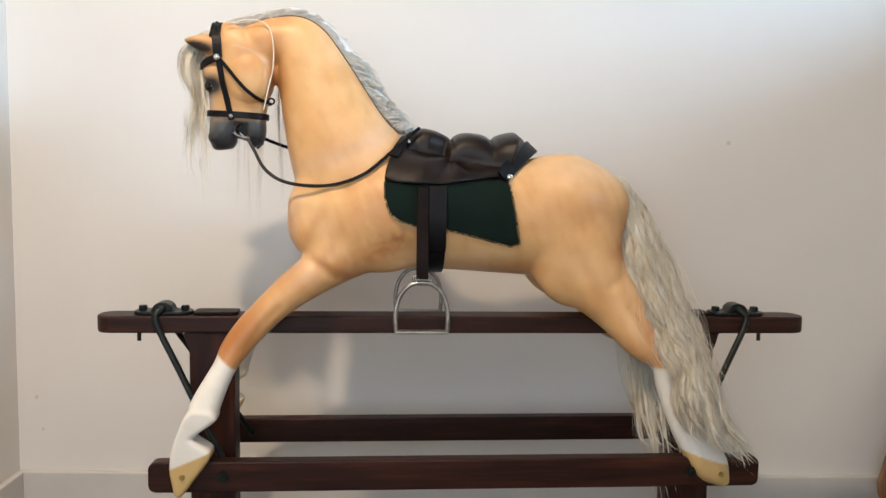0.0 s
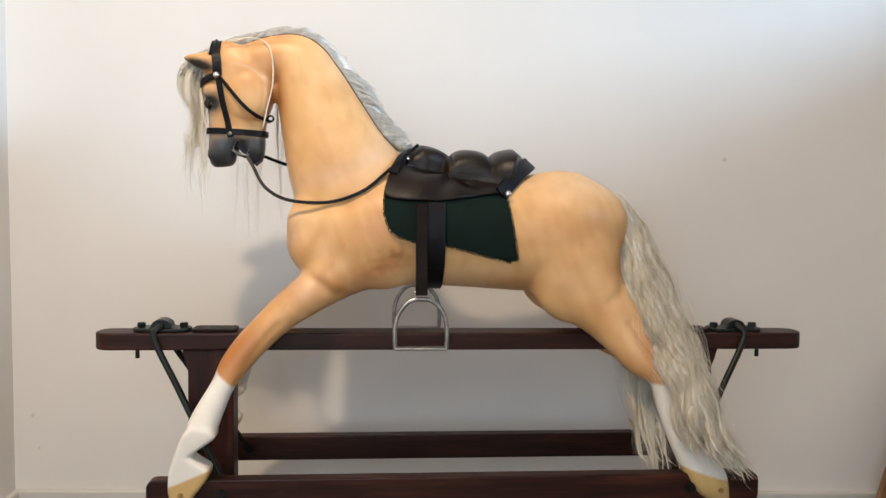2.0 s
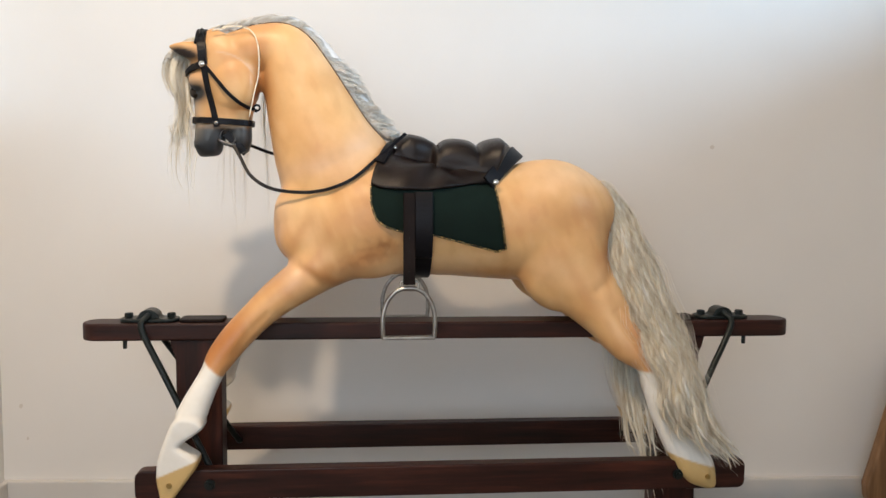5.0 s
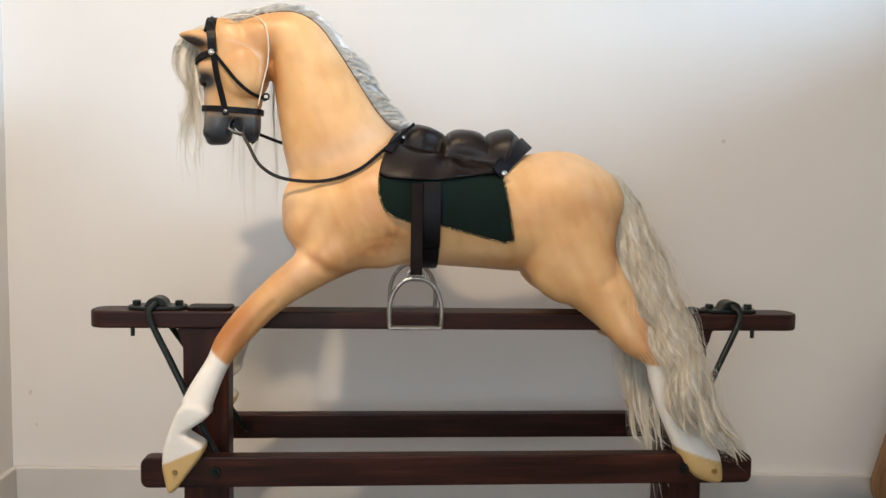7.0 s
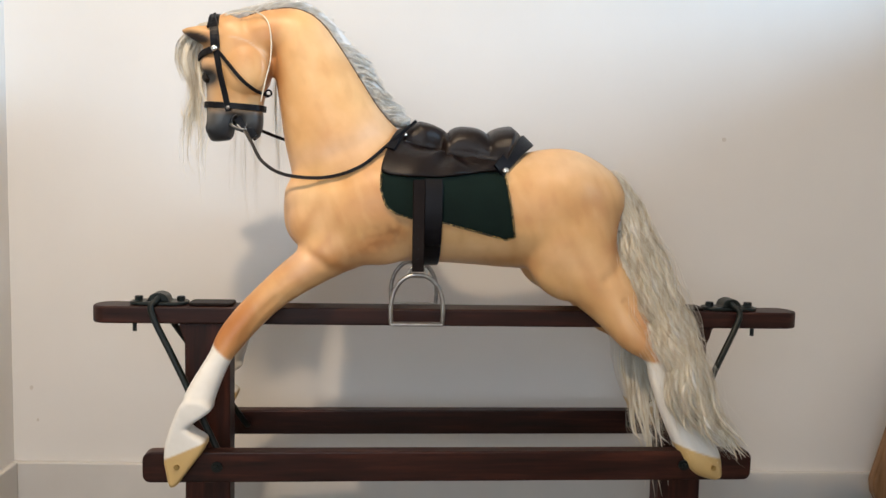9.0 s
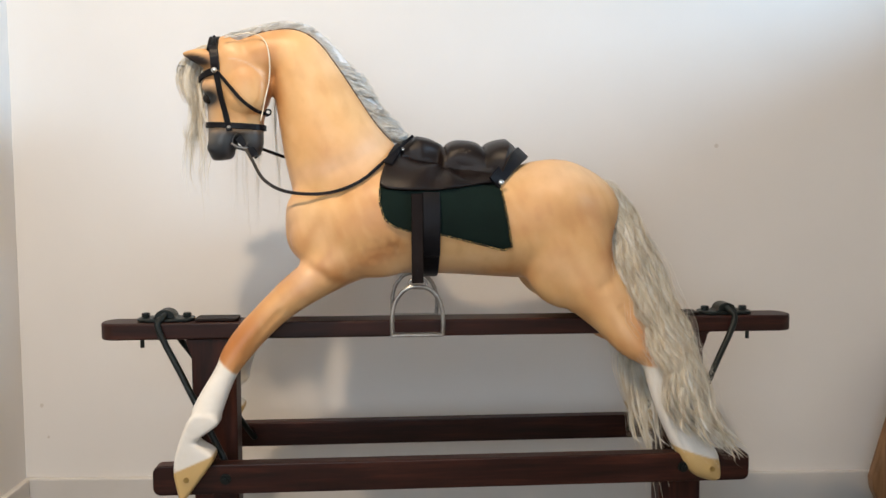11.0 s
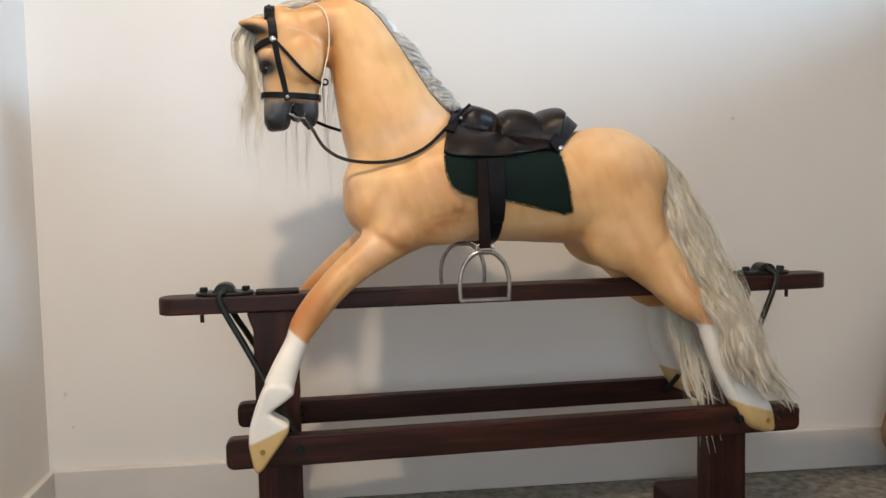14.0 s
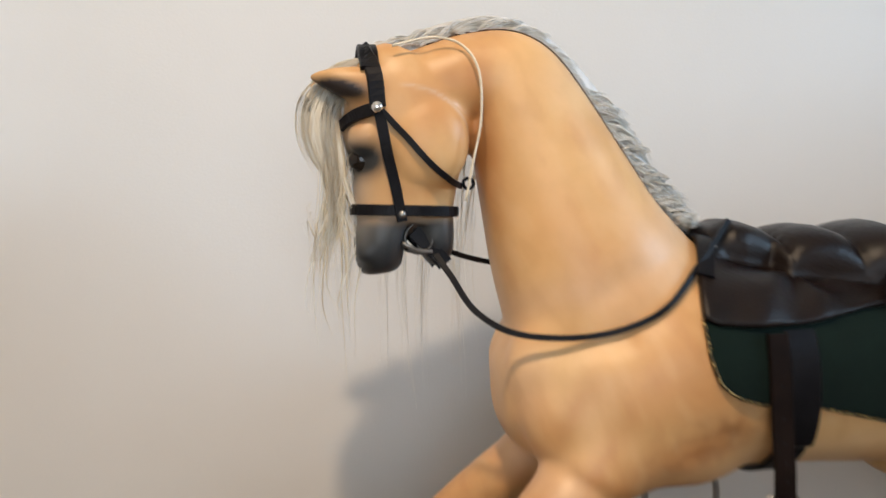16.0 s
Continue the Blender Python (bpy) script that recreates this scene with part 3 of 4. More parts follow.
# pinkish highlights on shoulder, neck, chest and rump laid on as colour
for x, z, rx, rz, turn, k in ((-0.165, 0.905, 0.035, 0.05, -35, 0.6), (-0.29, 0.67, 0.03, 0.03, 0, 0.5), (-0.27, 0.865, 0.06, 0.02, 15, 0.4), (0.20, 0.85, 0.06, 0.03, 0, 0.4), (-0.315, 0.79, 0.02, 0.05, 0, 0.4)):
    lay(spot(x, z, rx, rz, turn) * k, ROSE_HIGHLIGHT)
# brown shading along the jaw, chest, belly and hip creases, as colour
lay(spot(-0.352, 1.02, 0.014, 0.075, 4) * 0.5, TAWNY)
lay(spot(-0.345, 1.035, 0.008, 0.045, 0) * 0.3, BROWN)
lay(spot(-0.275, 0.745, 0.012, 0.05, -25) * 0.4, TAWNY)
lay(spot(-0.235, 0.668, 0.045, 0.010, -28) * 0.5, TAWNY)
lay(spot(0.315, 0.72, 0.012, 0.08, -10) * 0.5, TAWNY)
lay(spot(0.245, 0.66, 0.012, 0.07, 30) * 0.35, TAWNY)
# muzzle, eye surrounds, ears
lay(step(-Z, -0.962, -0.935) * step(-X, 0.35, 0.37) * (Z > 0.86), GREY)
lay(spot(-0.490, 0.980, 0.022, 0.055) * 0.9 * (X < -0.44), np.array((0.40, 0.37, 0.34)))
lay(spot(-0.474, 1.007, 0.025, 0.017) * 1.5, GREY * 0.45)
lay(step(-Z, -0.938, -0.905) * step(-X, 0.35, 0.37) * (Z > 0.86) * 0.9, np.array((0.018, 0.021, 0.025)))
# dark of the ear's hollow put on as colour; the ear isn't hollowed
lay(spot(-0.493, 1.0795, 0.027, 0.0085, -14) * 1.8 * (Yd > 0.02) * (X < -0.455), DARK)
# socks and hooves
fore, hind = step(-X, 0.33, 0.35), step(X, 0.34, 0.36)
lay(fore * step(0.505 - Z + (X + 0.43) * -0.9, -0.003, 0.003), WHITE)
lay(hind * step(0.4885 - Z, -0.003, 0.003), WHITE)
lay(fore * step(0.334 - Z + (X + 0.487) * 0.42, -0.002, 0.002), HOOF)
lay(hind * step(0.322 - Z - (X - 0.475) * 0.3, -0.002, 0.002), HOOF)
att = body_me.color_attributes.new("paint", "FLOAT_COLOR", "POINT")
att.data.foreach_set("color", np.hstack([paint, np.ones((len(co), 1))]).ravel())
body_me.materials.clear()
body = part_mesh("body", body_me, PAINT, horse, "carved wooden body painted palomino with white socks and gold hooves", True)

from mathutils.bvhtree import BVHTree
tree = BVHTree.FromPolygons([v.co for v in body_me.vertices], [p.vertices for p in body_me.polygons])


def flank(x, z, off=0.0, side=-1):
    """The point of the body's side at (x, z), seen from the side, and its normal."""
    hit = tree.ray_cast(Vector((x, HY + side * 0.6, z)), Vector((0, -side, 0)))
    if hit[0] is None:
        q = tree.find_nearest(Vector((x, HY + side * 0.02, z)))
        hit = (q[0], q[1])
    return hit[0] + hit[1] * off, hit[1]


def around(center, direction, off=0.0, reach=0.5):
    """The body's outermost point from center along direction."""
    d = Vector(direction).normalized()
    hit = tree.ray_cast(Vector(center) + d * reach, -d)
    if hit[0] is None:
        return Vector(center) + d * 0.05, d
    return hit[0] + hit[1] * off, hit[1]


for side in (-1, 1):
    p, n = flank(-0.476, 1.006, 0, side)
    part("eye", ball(p - n * 0.006, (0.0150, 0.0095, 0.0125), 20), EYE_GLASS, horse, "dark brown glass eye", True)
    for hx, hz in ((-0.497, 0.307), (0.482, 0.300)):
        q, n = flank(hx, hz, 0, side)
        part("hoof_peg", cyl(q + n * 0.001, n, 0.005, 0.004, 14, 0.001), BRASS, horse, "brass hoof bolt")

# ---------------------------------------------------------------- hair
def strands(paths, width, cores=()):
    """One mesh of thin tapering strands; paths: arrays of points; cores: (points, radii) of the locks' bodies."""
    verts, faces, base = [], [], 0
    for pts in paths:
        t = np.gradient(pts, axis=0)
        t /= np.linalg.norm(t, axis=1)[:, None] + 1e-9
        a = np.cross(t, (0.31, 0.2, 0.93))
        a /= np.linalg.norm(a, axis=1)[:, None] + 1e-9
        b = np.cross(t, a)
        n = len(pts)
        w = width * np.interp(np.linspace(0, 1, n), (0, 0.1, 0.6, 1), (0.7, 1, 0.9, 0.12))[:, None]
        i = np.arange(n - 1)
        for k in range(3):
            ang = 2 * math.pi * k / 3
            verts.append(pts + (a * math.cos(ang) + b * math.sin(ang)) * w)
            o0, o1 = base + k * n, base + (k + 1) % 3 * n
            faces.append(np.stack((o0 + i, o1 + i, o1 + i + 1, o0 + i + 1), 1))
        base += 3 * n
    for pts, radii in cores:
        t = np.gradient(pts, axis=0)
        t /= np.linalg.norm(t, axis=1)[:, None] + 1e-9
        a = np.cross(t, (0.31, 0.9, 0.2))
        a /= np.linalg.norm(a, axis=1)[:, None] + 1e-9
        b = np.cross(t, a)
        n = len(pts)
        i = np.arange(n - 1)
        for k in range(8):
            ang = 2 * math.pi * k / 8
            w = (radii * (0.72 if k % 2 else 1.0))[:, None]
            verts.append(pts + (a * math.cos(ang) + b * math.sin(ang)) * w)
            o0, o1 = base + k * n, base + (k + 1) % 8 * n
            faces.append(np.stack((o0 + i, o1 + i, o1 + i + 1, o0 + i + 1), 1))
        base += 8 * n
    verts, faces = np.vstack(verts), np.vstack(faces)
    me = bpy.data.meshes.new("strands")
    me.vertices.add(len(verts))
    me.vertices.foreach_set("co", verts.ravel())
    me.loops.add(faces.size)
    me.loops.foreach_set("vertex_index", faces.ravel())
    me.polygons.add(len(faces))
    me.polygons.foreach_set("loop_start", np.arange(0, faces.size, 4))
    me.update(calc_edges=True)
    return me


def lock(rng, guide, radius, count, wave=0.004, frizz=0.003, cut=(0.75, 1.0), steps=5, curl=3.0, per=14, tight=0.35, fall=0.0):
    """Hair strands round a guide; radius: the lock's radius along it (values spread evenly)."""
    g = spline(guide, steps)
    n = len(g)
    u = np.linspace(0, 1, n)
    rad = np.interp(u, np.linspace(0, 1, len(radius)), radius)
    t = np.gradient(g, axis=0)
    t /= np.linalg.norm(t, axis=1)[:, None]
    a = np.cross(t, (0, 1, 0.05))
    a /= np.linalg.norm(a, axis=1)[:, None] + 1e-9
    b = np.cross(t, a)
    out = []
    wisps = max(1, count // per)
    cents = [(rng.uniform(0, 2 * math.pi), math.sqrt(rng.random()), rng.uniform(0, 6.3), rng.uniform(0.6, 1.4), rng.uniform(0.6, 1.4)) for _ in range(wisps)]
    for i in range(count):
        ca, cr, ph, k1, k2 = cents[i % wisps]
        ia, ir = rng.uniform(0, 6.283), math.sqrt(rng.random()) * tight
        ou = cr * math.cos(ca) + ir * math.cos(ia)
        ov = cr * math.sin(ca) + ir * math.sin(ia)
        ph2 = rng.uniform(0, 6.3)
        wv = wave * np.sin(u * curl * 6.283 * k1 + ph) * k2 * np.minimum(1, u * 4)
        wv2 = wave * np.cos(u * curl * 5.1 * k1 + ph * 1.7) * np.minimum(1, u * 4)
        fr = frizz * rng.uniform(0.2, 1.0) * np.sin(u * 5 + ph2) * u
        fr2 = frizz * rng.uniform(-1, 1) * u ** 1.5
        p = g + a * (ou * rad + wv + fr)[:, None] + b * (ov * rad * 0.8 + wv2 + fr2)[:, None]
        p[:, 2] += rng.uniform(-fall, fall) * u ** 2
        end = max(4, int(n * rng.uniform(*cut)))
        out.append(p[:end])
    return out


def core(guide, radii, steps):
    """The solid middle of a lock, drawn out to a point."""
    g = spline(guide, steps)
    u = np.linspace(0, 1, len(g))
    return g, np.interp(u, np.linspace(0, 1, len(radii)), radii)


rng = random.Random(4)
# tail: from the dock, over the near hind leg, ending round the hoof
tail, tail_cores = [], []
# middle of the tail and half its width, from the dock to the hoof: x, y, z, half
SWEEP = [(0.290, HY, 0.832, 0.008), (0.310, -0.034, 0.828, 0.019), (0.332, -0.054, 0.772, 0.034), (0.354, -0.084, 0.700, 0.044), (0.390, -0.130, 0.590, 0.046), (0.423, -0.188, 0.500, 0.038),
         (0.430, -0.217, 0.430, 0.044), (0.464, -0.226, 0.368, 0.064), (0.520, -0.214, 0.304, 0.062)]
LOCKS = 44
for j in range(LOCKS):
    s = -1 + 2 * (j + rng.uniform(0.2, 0.8)) / LOCKS
    depth = rng.uniform(-1, 1)
    ph, amp, wl = 4.0 * s + rng.uniform(-0.9, 0.9), rng.uniform(0.005, 0.011), rng.uniform(0.085, 0.13)
    guide, run = [], 0.0
    sweep = spline(SWEEP, 3)
    for i, (x, y, z, half) in enumerate(sweep):
        run += 0.0 if i == 0 else float(np.linalg.norm(sweep[i][:3] - sweep[i - 1][:3]))
        late = max(0.0, (0.42 - z) / 0.12)
        sway = amp * min(1, run * 5) * math.sin(ph + run / wl * 6.283)
        guide.append((x + s * half * 0.88 + sway, y + depth * 0.016 + 0.012 * s * s + 0.9 * sway, z + 0.35 * half * s * (0.4 - late) + rng.uniform(-0.002, 0.002)))
    stop = float(np.interp(s, (-1, -0.45, 0.1, 0.5, 1), (0.88, 0.92, 0.98, 1.0, 1.0))) * rng.uniform(0.93, 1.0)
    guide = guide[:max(8, int(len(guide) * stop))]
    tail_cores.append(core(guide, (0.002, 0.0055, 0.0075, 0.0075, 0.0065, 0.006, 0.0055, 0.0035, 0.0003), 3))
    tail += lock(rng, guide, (0.003, 0.007, 0.010, 0.010, 0.009, 0.009, 0.008, 0.008, 0.006), 60, 0.0012, 0.006, (0.75, 1.0), 2, 3.0, 10, 0.4, 0.008)
    if j % 3:
        tail += lock(rng, guide, (0.004, 0.012, 0.014, 0.018, 0.020, 0.020, 0.022, 0.026, 0.028), 18, 0.004, 0.024, (0.7, 1.0), 2, 4.0, 2, 0.5, 0.03)
# thinner locks hanging on the inner side of the leg
dock = [(0.300, HY, 0.826), (0.318, HY - 0.005, 0.818)]
for j in range(15):
    s = rng.uniform(-1, 1)
    end = rng.uniform(0.20, 0.33)
    w = [rng.uniform(-0.010, 0.010) for _ in range(5)]
    guide = dock + [(0.345, 0.0, 0.760), (0.364 + 0.008 * s, 0.0, 0.660), (0.376 + 0.020 * s + w[0], -0.03, 0.560), (0.378 + 0.032 * s + w[1], -0.07, 0.470), (0.386 + 0.040 * s + w[2], -0.095, 0.400), (0.398 + 0.040 * s + w[3], -0.11, 0.340), (0.412 + 0.038 * s + w[4], -0.12, end)]
    tail_cores.append(core(guide, (0.001, 0.004, 0.005, 0.005, 0.0045, 0.004, 0.003, 0.0018, 0.0002), 4))
    tail += lock(rng, guide, (0.004, 0.010, 0.012, 0.012, 0.011, 0.010, 0.008, 0.007, 0.003), 36, 0.0018, 0.007, (0.7, 1.0), 5, 3.0, 9, 0.5, 0.02)
part_mesh("tail", strands(tail, 0.00044, tail_cores), HAIR, horse, "long pale wavy horsehair tail swept over the hind leg", True)
# mane: tufts along the crest, combed back and falling to the far side
CREST = spline([(-0.462, 1.126), (-0.418, 1.131), (-0.374, 1.143), (-0.319, 1.146), (-0.272, 1.120), (-0.236, 1.079), (-0.202, 1.037), (-0.170, 0.988), (-0.128, 0.944), (-0.100, 0.934)], 10)
mane = []
for j in range(900):
    f = (j + rng.random()) / 900
    i = f * (len(CREST) - 3)
    k = int(i)
    x, z = CREST[k] + (CREST[k + 1] - CREST[k]) * (i - k)
    tx, tz = CREST[min(k + 3, len(CREST) - 1)] - CREST[max(k - 3, 0)]
    ln = math.hypot(tx, tz)
    tx, tz = tx / ln, tz / ln
    nx, nz = -tz, tx
    lift = float(np.interp(f, (0, 0.2, 0.35, 0.55, 0.85, 1), (0.008, 0.013, 0.022, 0.036, 0.037, 0.008))) * rng.uniform(0.15, 1.1)
    y0 = HY + rng.uniform(-0.013, 0.012)
    fl = rng.uniform(0.025, 0.062) * float(np.interp(f, (0, 0.8, 1), (1.1, 1, 0.4)))
    sag = float(np.interp(f, (0.1, 0.2, 0.55, 0.65), (0, 3.0, 2.4, 0))) * fl * fl
    lean = rng.uniform(0.01, 0.045)
    wob = rng.uniform(-0.004, 0.004)
    pts = []
    for v in (0.0, 0.3, 0.6, 0.85, 1.0):
        out = lift * v ** 0.65 - sag * v * v + wob * math.sin(v * 5)
        pts.append((x + tx * fl * v + nx * out, y0 + lean * v * v, z - 0.005 * (1 - v) + tz * fl * v + nz * out - 0.006 * v * v))
    mane += lock(rng, pts, (0.005, 0.005, 0.005, 0.004, 0.003), 9, 0.0008, 0.004, (0.7, 1.0), 4, 1.0, 9, 0.6)
ridge = []
for k in range(2, len(CREST) - 5, 2):
    tx, tz = CREST[k + 2] - CREST[k - 2]
    ln = math.hypot(tx, tz)
    up = float(np.interp(k / len(CREST), (0, 0.2, 0.35, 0.55, 0.85, 1), (0.003, 0.005, 0.008, 0.013, 0.013, 0.003)))
    ridge.append((CREST[k][0] - tz / ln * up, HY + 0.010, CREST[k][1] + tx / ln * up))
body_of_mane = core(ridge, [0.004, 0.007, 0.009, 0.013, 0.014, 0.013, 0.012, 0.004], 3)
part_mesh("mane", strands(mane, 0.0006, [body_of_mane]), HAIR_GREY, horse, "grey-white horsehair mane along the crest", True)
# long thin hair of the mane hanging behind head and neck
hang = []
for x, z0, z1, n in ((-0.445, 1.00, 0.74, 16), (-0.42, 0.98, 0.70, 20), (-0.395, 1.0, 0.72, 26), (-0.37, 1.0, 0.70, 26), (-0.352, 1.02, 0.73, 20), (-0.338, 0.98, 0.76, 14)):
    hang += lock(rng, [(x + 0.05, 0.03, 1.12), (x + 0.025, 0.065, 1.08), (x + 0.006, 0.072, z0), (x, 0.07, (z0 + z1) / 2), (x + 0.006, 0.065, z1)], (0.006, 0.010, 0.012, 0.016, 0.012), n, 0.004, 0.012, (0.55, 1.0), 6, 1.5)
part_mesh("mane_fall", strands(hang, 0.0004), HAIR, horse, "thin long pale hair hanging on the far side", True)
fore_l, fore_cores = [], []
# a short full tuft under the ear, long wisps below it
for _ in range(12):
    e = rng.uniform(-0.008, 0.012)
    guide = [(-0.452, HY, 1.112), (-0.486, HY - 0.006, 1.100), (-0.512 + e, HY - 0.012, 1.070), (-0.518 + e, HY - 0.014, 1.040), (-0.512 + e, HY - 0.012, 1.012), (-0.503 + e, HY - 0.010, 0.992)]
    fore_cores.append(core(guide, (0.002, 0.006, 0.0075, 0.0075, 0.0055, 0.0005), 5))
    fore_l += lock(rng, guide, (0.004, 0.009, 0.011, 0.011, 0.008, 0.004), 34, 0.001, 0.003, (0.8, 1.0), 4, 1.0, 12, 0.5)
for _ in range(18):
    x1, z1 = rng.choice((-0.532, -0.522, -0.508, -0.495)) + rng.uniform(-0.006, 0.006), rng.uniform(0.76, 0.93)
    e = rng.uniform(-0.010, 0.010)
    guide = [(-0.450, HY, 1.112), (-0.488, HY - 0.01, 1.094), (-0.505 + e, HY - 0.01, 1.050), (-0.500 + e, HY - 0.012, 0.995), (x1 + 0.010 + e, HY - 0.012, 0.93), (x1 + rng.uniform(-0.008, 0.008), HY - 0.01, max(z1 + 0.03, 0.86)), (x1 + 0.006, HY, z1)]
    fore_cores.append(core(guide, (0.001, 0.003, 0.0035, 0.0025, 0.0012, 0.0006, 0.0001), 5))
    fore_l += lock(rng, guide, (0.004, 0.008, 0.010, 0.009, 0.008, 0.006, 0.003), 14, 0.002, 0.005, (0.6, 1.0), 5, 1.5, 8, 0.5, 0.03)
part_mesh("forelock", strands(fore_l, 0.00034, fore_cores), HAIR, horse, "long pale horsehair forelock over the brow", True)
# plaited cord of hair over the cheek
cord_pts = []
for x, z in ((-0.440, 1.121), (-0.398, 1.131), (-0.368, 1.122), (-0.354, 1.093), (-0.353, 1.045), (-0.362, 1.003), (-0.371, 0.962)):
    p, n = flank(x, z)
    cord_pts.append((x, -0.070 + 0.02 * max(0.0, (z - 1.10) / 0.03), z))
part("hair_cord", tube(cord_pts, 0.0013, 8, 8), CORD, horse, "thin cream cord of twisted hair", True)
# dark strip of hide along the foot of the mane
strip = []
for x, z in CREST[16:-4:2]:
    p, n = around((x - 0.02, HY, z - 0.03), (0.02, -0.016, 0.03))
    strip.append((p.x, p.y - 0.001, p.z))
part("mane_strip", tube(strip, 0.0012, 8, 2), HIDE, horse, "dark brown hide strip under the mane", True)

# ---------------------------------------------------------------- saddle
def flank_sheet(outline, rows, cols, off, thick, side=-1):
    """A sheet lying on the body's side; outline(u, v) gives x and z."""
    bm = bmesh.new()
    lay_v = []
    for h in (off, off + thick):
        grid = []
        for i in range(rows):
            line = []
            for j in range(cols):
                x, z = outline(j / (cols - 1), i / (rows - 1))
                p, n = flank(x, z, 0, side)
                d = Vector((0, side, 0)) * 0.7 + n * 0.3
                line.append(bm.verts.new(p + d.normalized() * h))
            grid.append(line)
        lay_v.append(grid)
    a, b = lay_v
    for i in range(rows - 1):
        for j in range(cols - 1):
            bm.faces.new((a[i][j], a[i][j + 1], a[i + 1][j + 1], a[i + 1][j]))
            bm.faces.new((b[i][j], b[i + 1][j], b[i + 1][j + 1], b[i][j + 1]))
    edge = [(0, j) for j in range(cols)] + [(i, cols - 1) for i in range(1, rows)] + [(rows - 1, j) for j in range(cols - 2, -1, -1)] + [(i, 0) for i in range(rows - 2, 0, -1)]
    for (i0, j0), (i1, j1) in zip(edge, edge[1:] + edge[:1]):
        bm.faces.new((a[i0][j0], b[i0][j0], b[i1][j1], a[i1][j1]))
    bmesh.ops.recalc_face_normals(bm, faces=bm.faces)
    return bm


def cloth_low(x):
    return float(np.interp(x + 0.004, (-0.140, -0.136, -0.128, -0.112, -0.082, -0.024, 0.098, 0.108), (0.805, 0.785, 0.772, 0.760, 0.751, 0.745, 0.713, 0.719)))


def cloth_outline(u, v):
    x = -0.144 + 0.252 * u
    zl = cloth_low(x)
    z = 0.862 + (zl - 0.862) * v
    if u < 0.3:
        x += (0.3 - u) / 0.3 * 0.03 * max(0.0, 0.45 - v) / 0.45
    if u > 0.5:
        x -= (u - 0.5) * 2 * 0.025 * (z - zl) / (0.862 - 0.713)
    return x, z


cloth = thing("saddle_cloth", "dark green felt saddle cloth edged with gold braid, under the saddle", "saddle cloth")
for side in (-1, 1):
    part("cloth_panel", flank_sheet(cloth_outline, 26, 44, 0.002, 0.003, side), FELT, cloth, "", True)
    rim = [cloth_outline(0, v) for v in np.linspace(0.2, 1, 16)] + [cloth_outline(u, 1) for u in np.linspace(0.03, 0.97, 32)] + [cloth_outline(1, v) for v in np.linspace(1, 0.15, 18)]
    pts = [tuple(flank(x, z, 0, side)[0] + Vector((0, side * 0.006, 0))) for x, z in rim]
    part("braid", tube(pts, 0.0017, 6, 2), GOLD, cloth, "fine gold braid edging", True)

saddle = thing("saddle", "dark brown padded leather saddle with quilted rolls", "saddle")
AXIS_Z = 0.775


def seat_low(x):
    return float(np.interp(x, (-0.142, -0.136, -0.119, -0.08, -0.03, 0.0, 0.03, 0.05, 0.075, 0.10), (0.850, 0.838, 0.829, 0.825, 0.825, 0.828, 0.833, 0.836, 0.838, 0.842)))


def drape(u0, u1, low, cols, rows, height, front=None, rear=None):
    """A padded sheet over the back, both sides down to low(x); height(x, f) is its thickness."""
    bm = bmesh.new()
    inner, outer = [], []
    for j in range(cols):
        x = u0 + (u1 - u0) * j / (cols - 1)
        angs = np.linspace(0, 115, 60)
        zz = [around((x, HY, AXIS_Z), (0, -math.sin(radians(a)), math.cos(radians(a))))[0].z for a in angs]
        k = next((i for i, z in enumerate(zz) if z < low(x)), 52)
        lim = angs[k - 1] + (angs[k] - angs[k - 1]) * (zz[k - 1] - low(x)) / (zz[k - 1] - zz[k]) if k > 0 else 1.0
        li, lo_ = [], []
        for i in range(rows):
            f = -1 + 2 * i / (rows - 1)
            a = radians(lim * f)
            xx = x + (front(abs(f)) * (1 - j / (cols - 1)) if front else 0) + (rear(abs(f)) * j / (cols - 1) if rear else 0)
            p, n = around((xx, HY, AXIS_Z), (0, math.sin(a), math.cos(a)))
            d = Vector((0, math.sin(a), math.cos(a)))
            li.append(bm.verts.new(p + d * 0.004))
            lo_.append(bm.verts.new(p + d * (0.004 + height(xx, abs(f)))))
        inner.append(li)
        outer.append(lo_)
    for j in range(cols - 1):
        for i in range(rows - 1):
            bm.faces.new((inner[j][i], inner[j][i + 1], inner[j + 1][i + 1], inner[j + 1][i]))
            bm.faces.new((outer[j][i], outer[j + 1][i], outer[j + 1][i + 1], outer[j][i + 1]))
    edge = [(j, 0) for j in range(cols)] + [(cols - 1, i) for i in range(1, rows)] + [(j, rows - 1) for j in range(cols - 2, -1, -1)] + [(0, i) for i in range(rows - 2, 0, -1)]
    for (j0, i0), (j1, i1) in zip(edge, edge[1:] + edge[:1]):
        bm.faces.new((inner[j0][i0], outer[j0][i0], outer[j1][i1], inner[j1][i1]))
    bmesh.ops.recalc_face_normals(bm, faces=bm.faces)
    return bm


def crease(x):
    """Quilted rolls over the seat: height from 0 in the seams to 1."""
    for a, b, k in ((-0.100, -0.013, 0.96), (-0.013, 0.064, 1.0), (0.064, 0.139, 1.02)):
        if a <= x < b:
            t = (x - a) / (b - a)
            ends = min(1.0, max(0.0, (x + 0.100) / 0.030)) ** 0.5 * min(1.0, max(0.0, (0.139 - x) / 0.030)) ** 0.45
            return k * ends * (0.62 + 0.38 * (4 * t * (1 - t)) ** 0.55)
    return 0.0


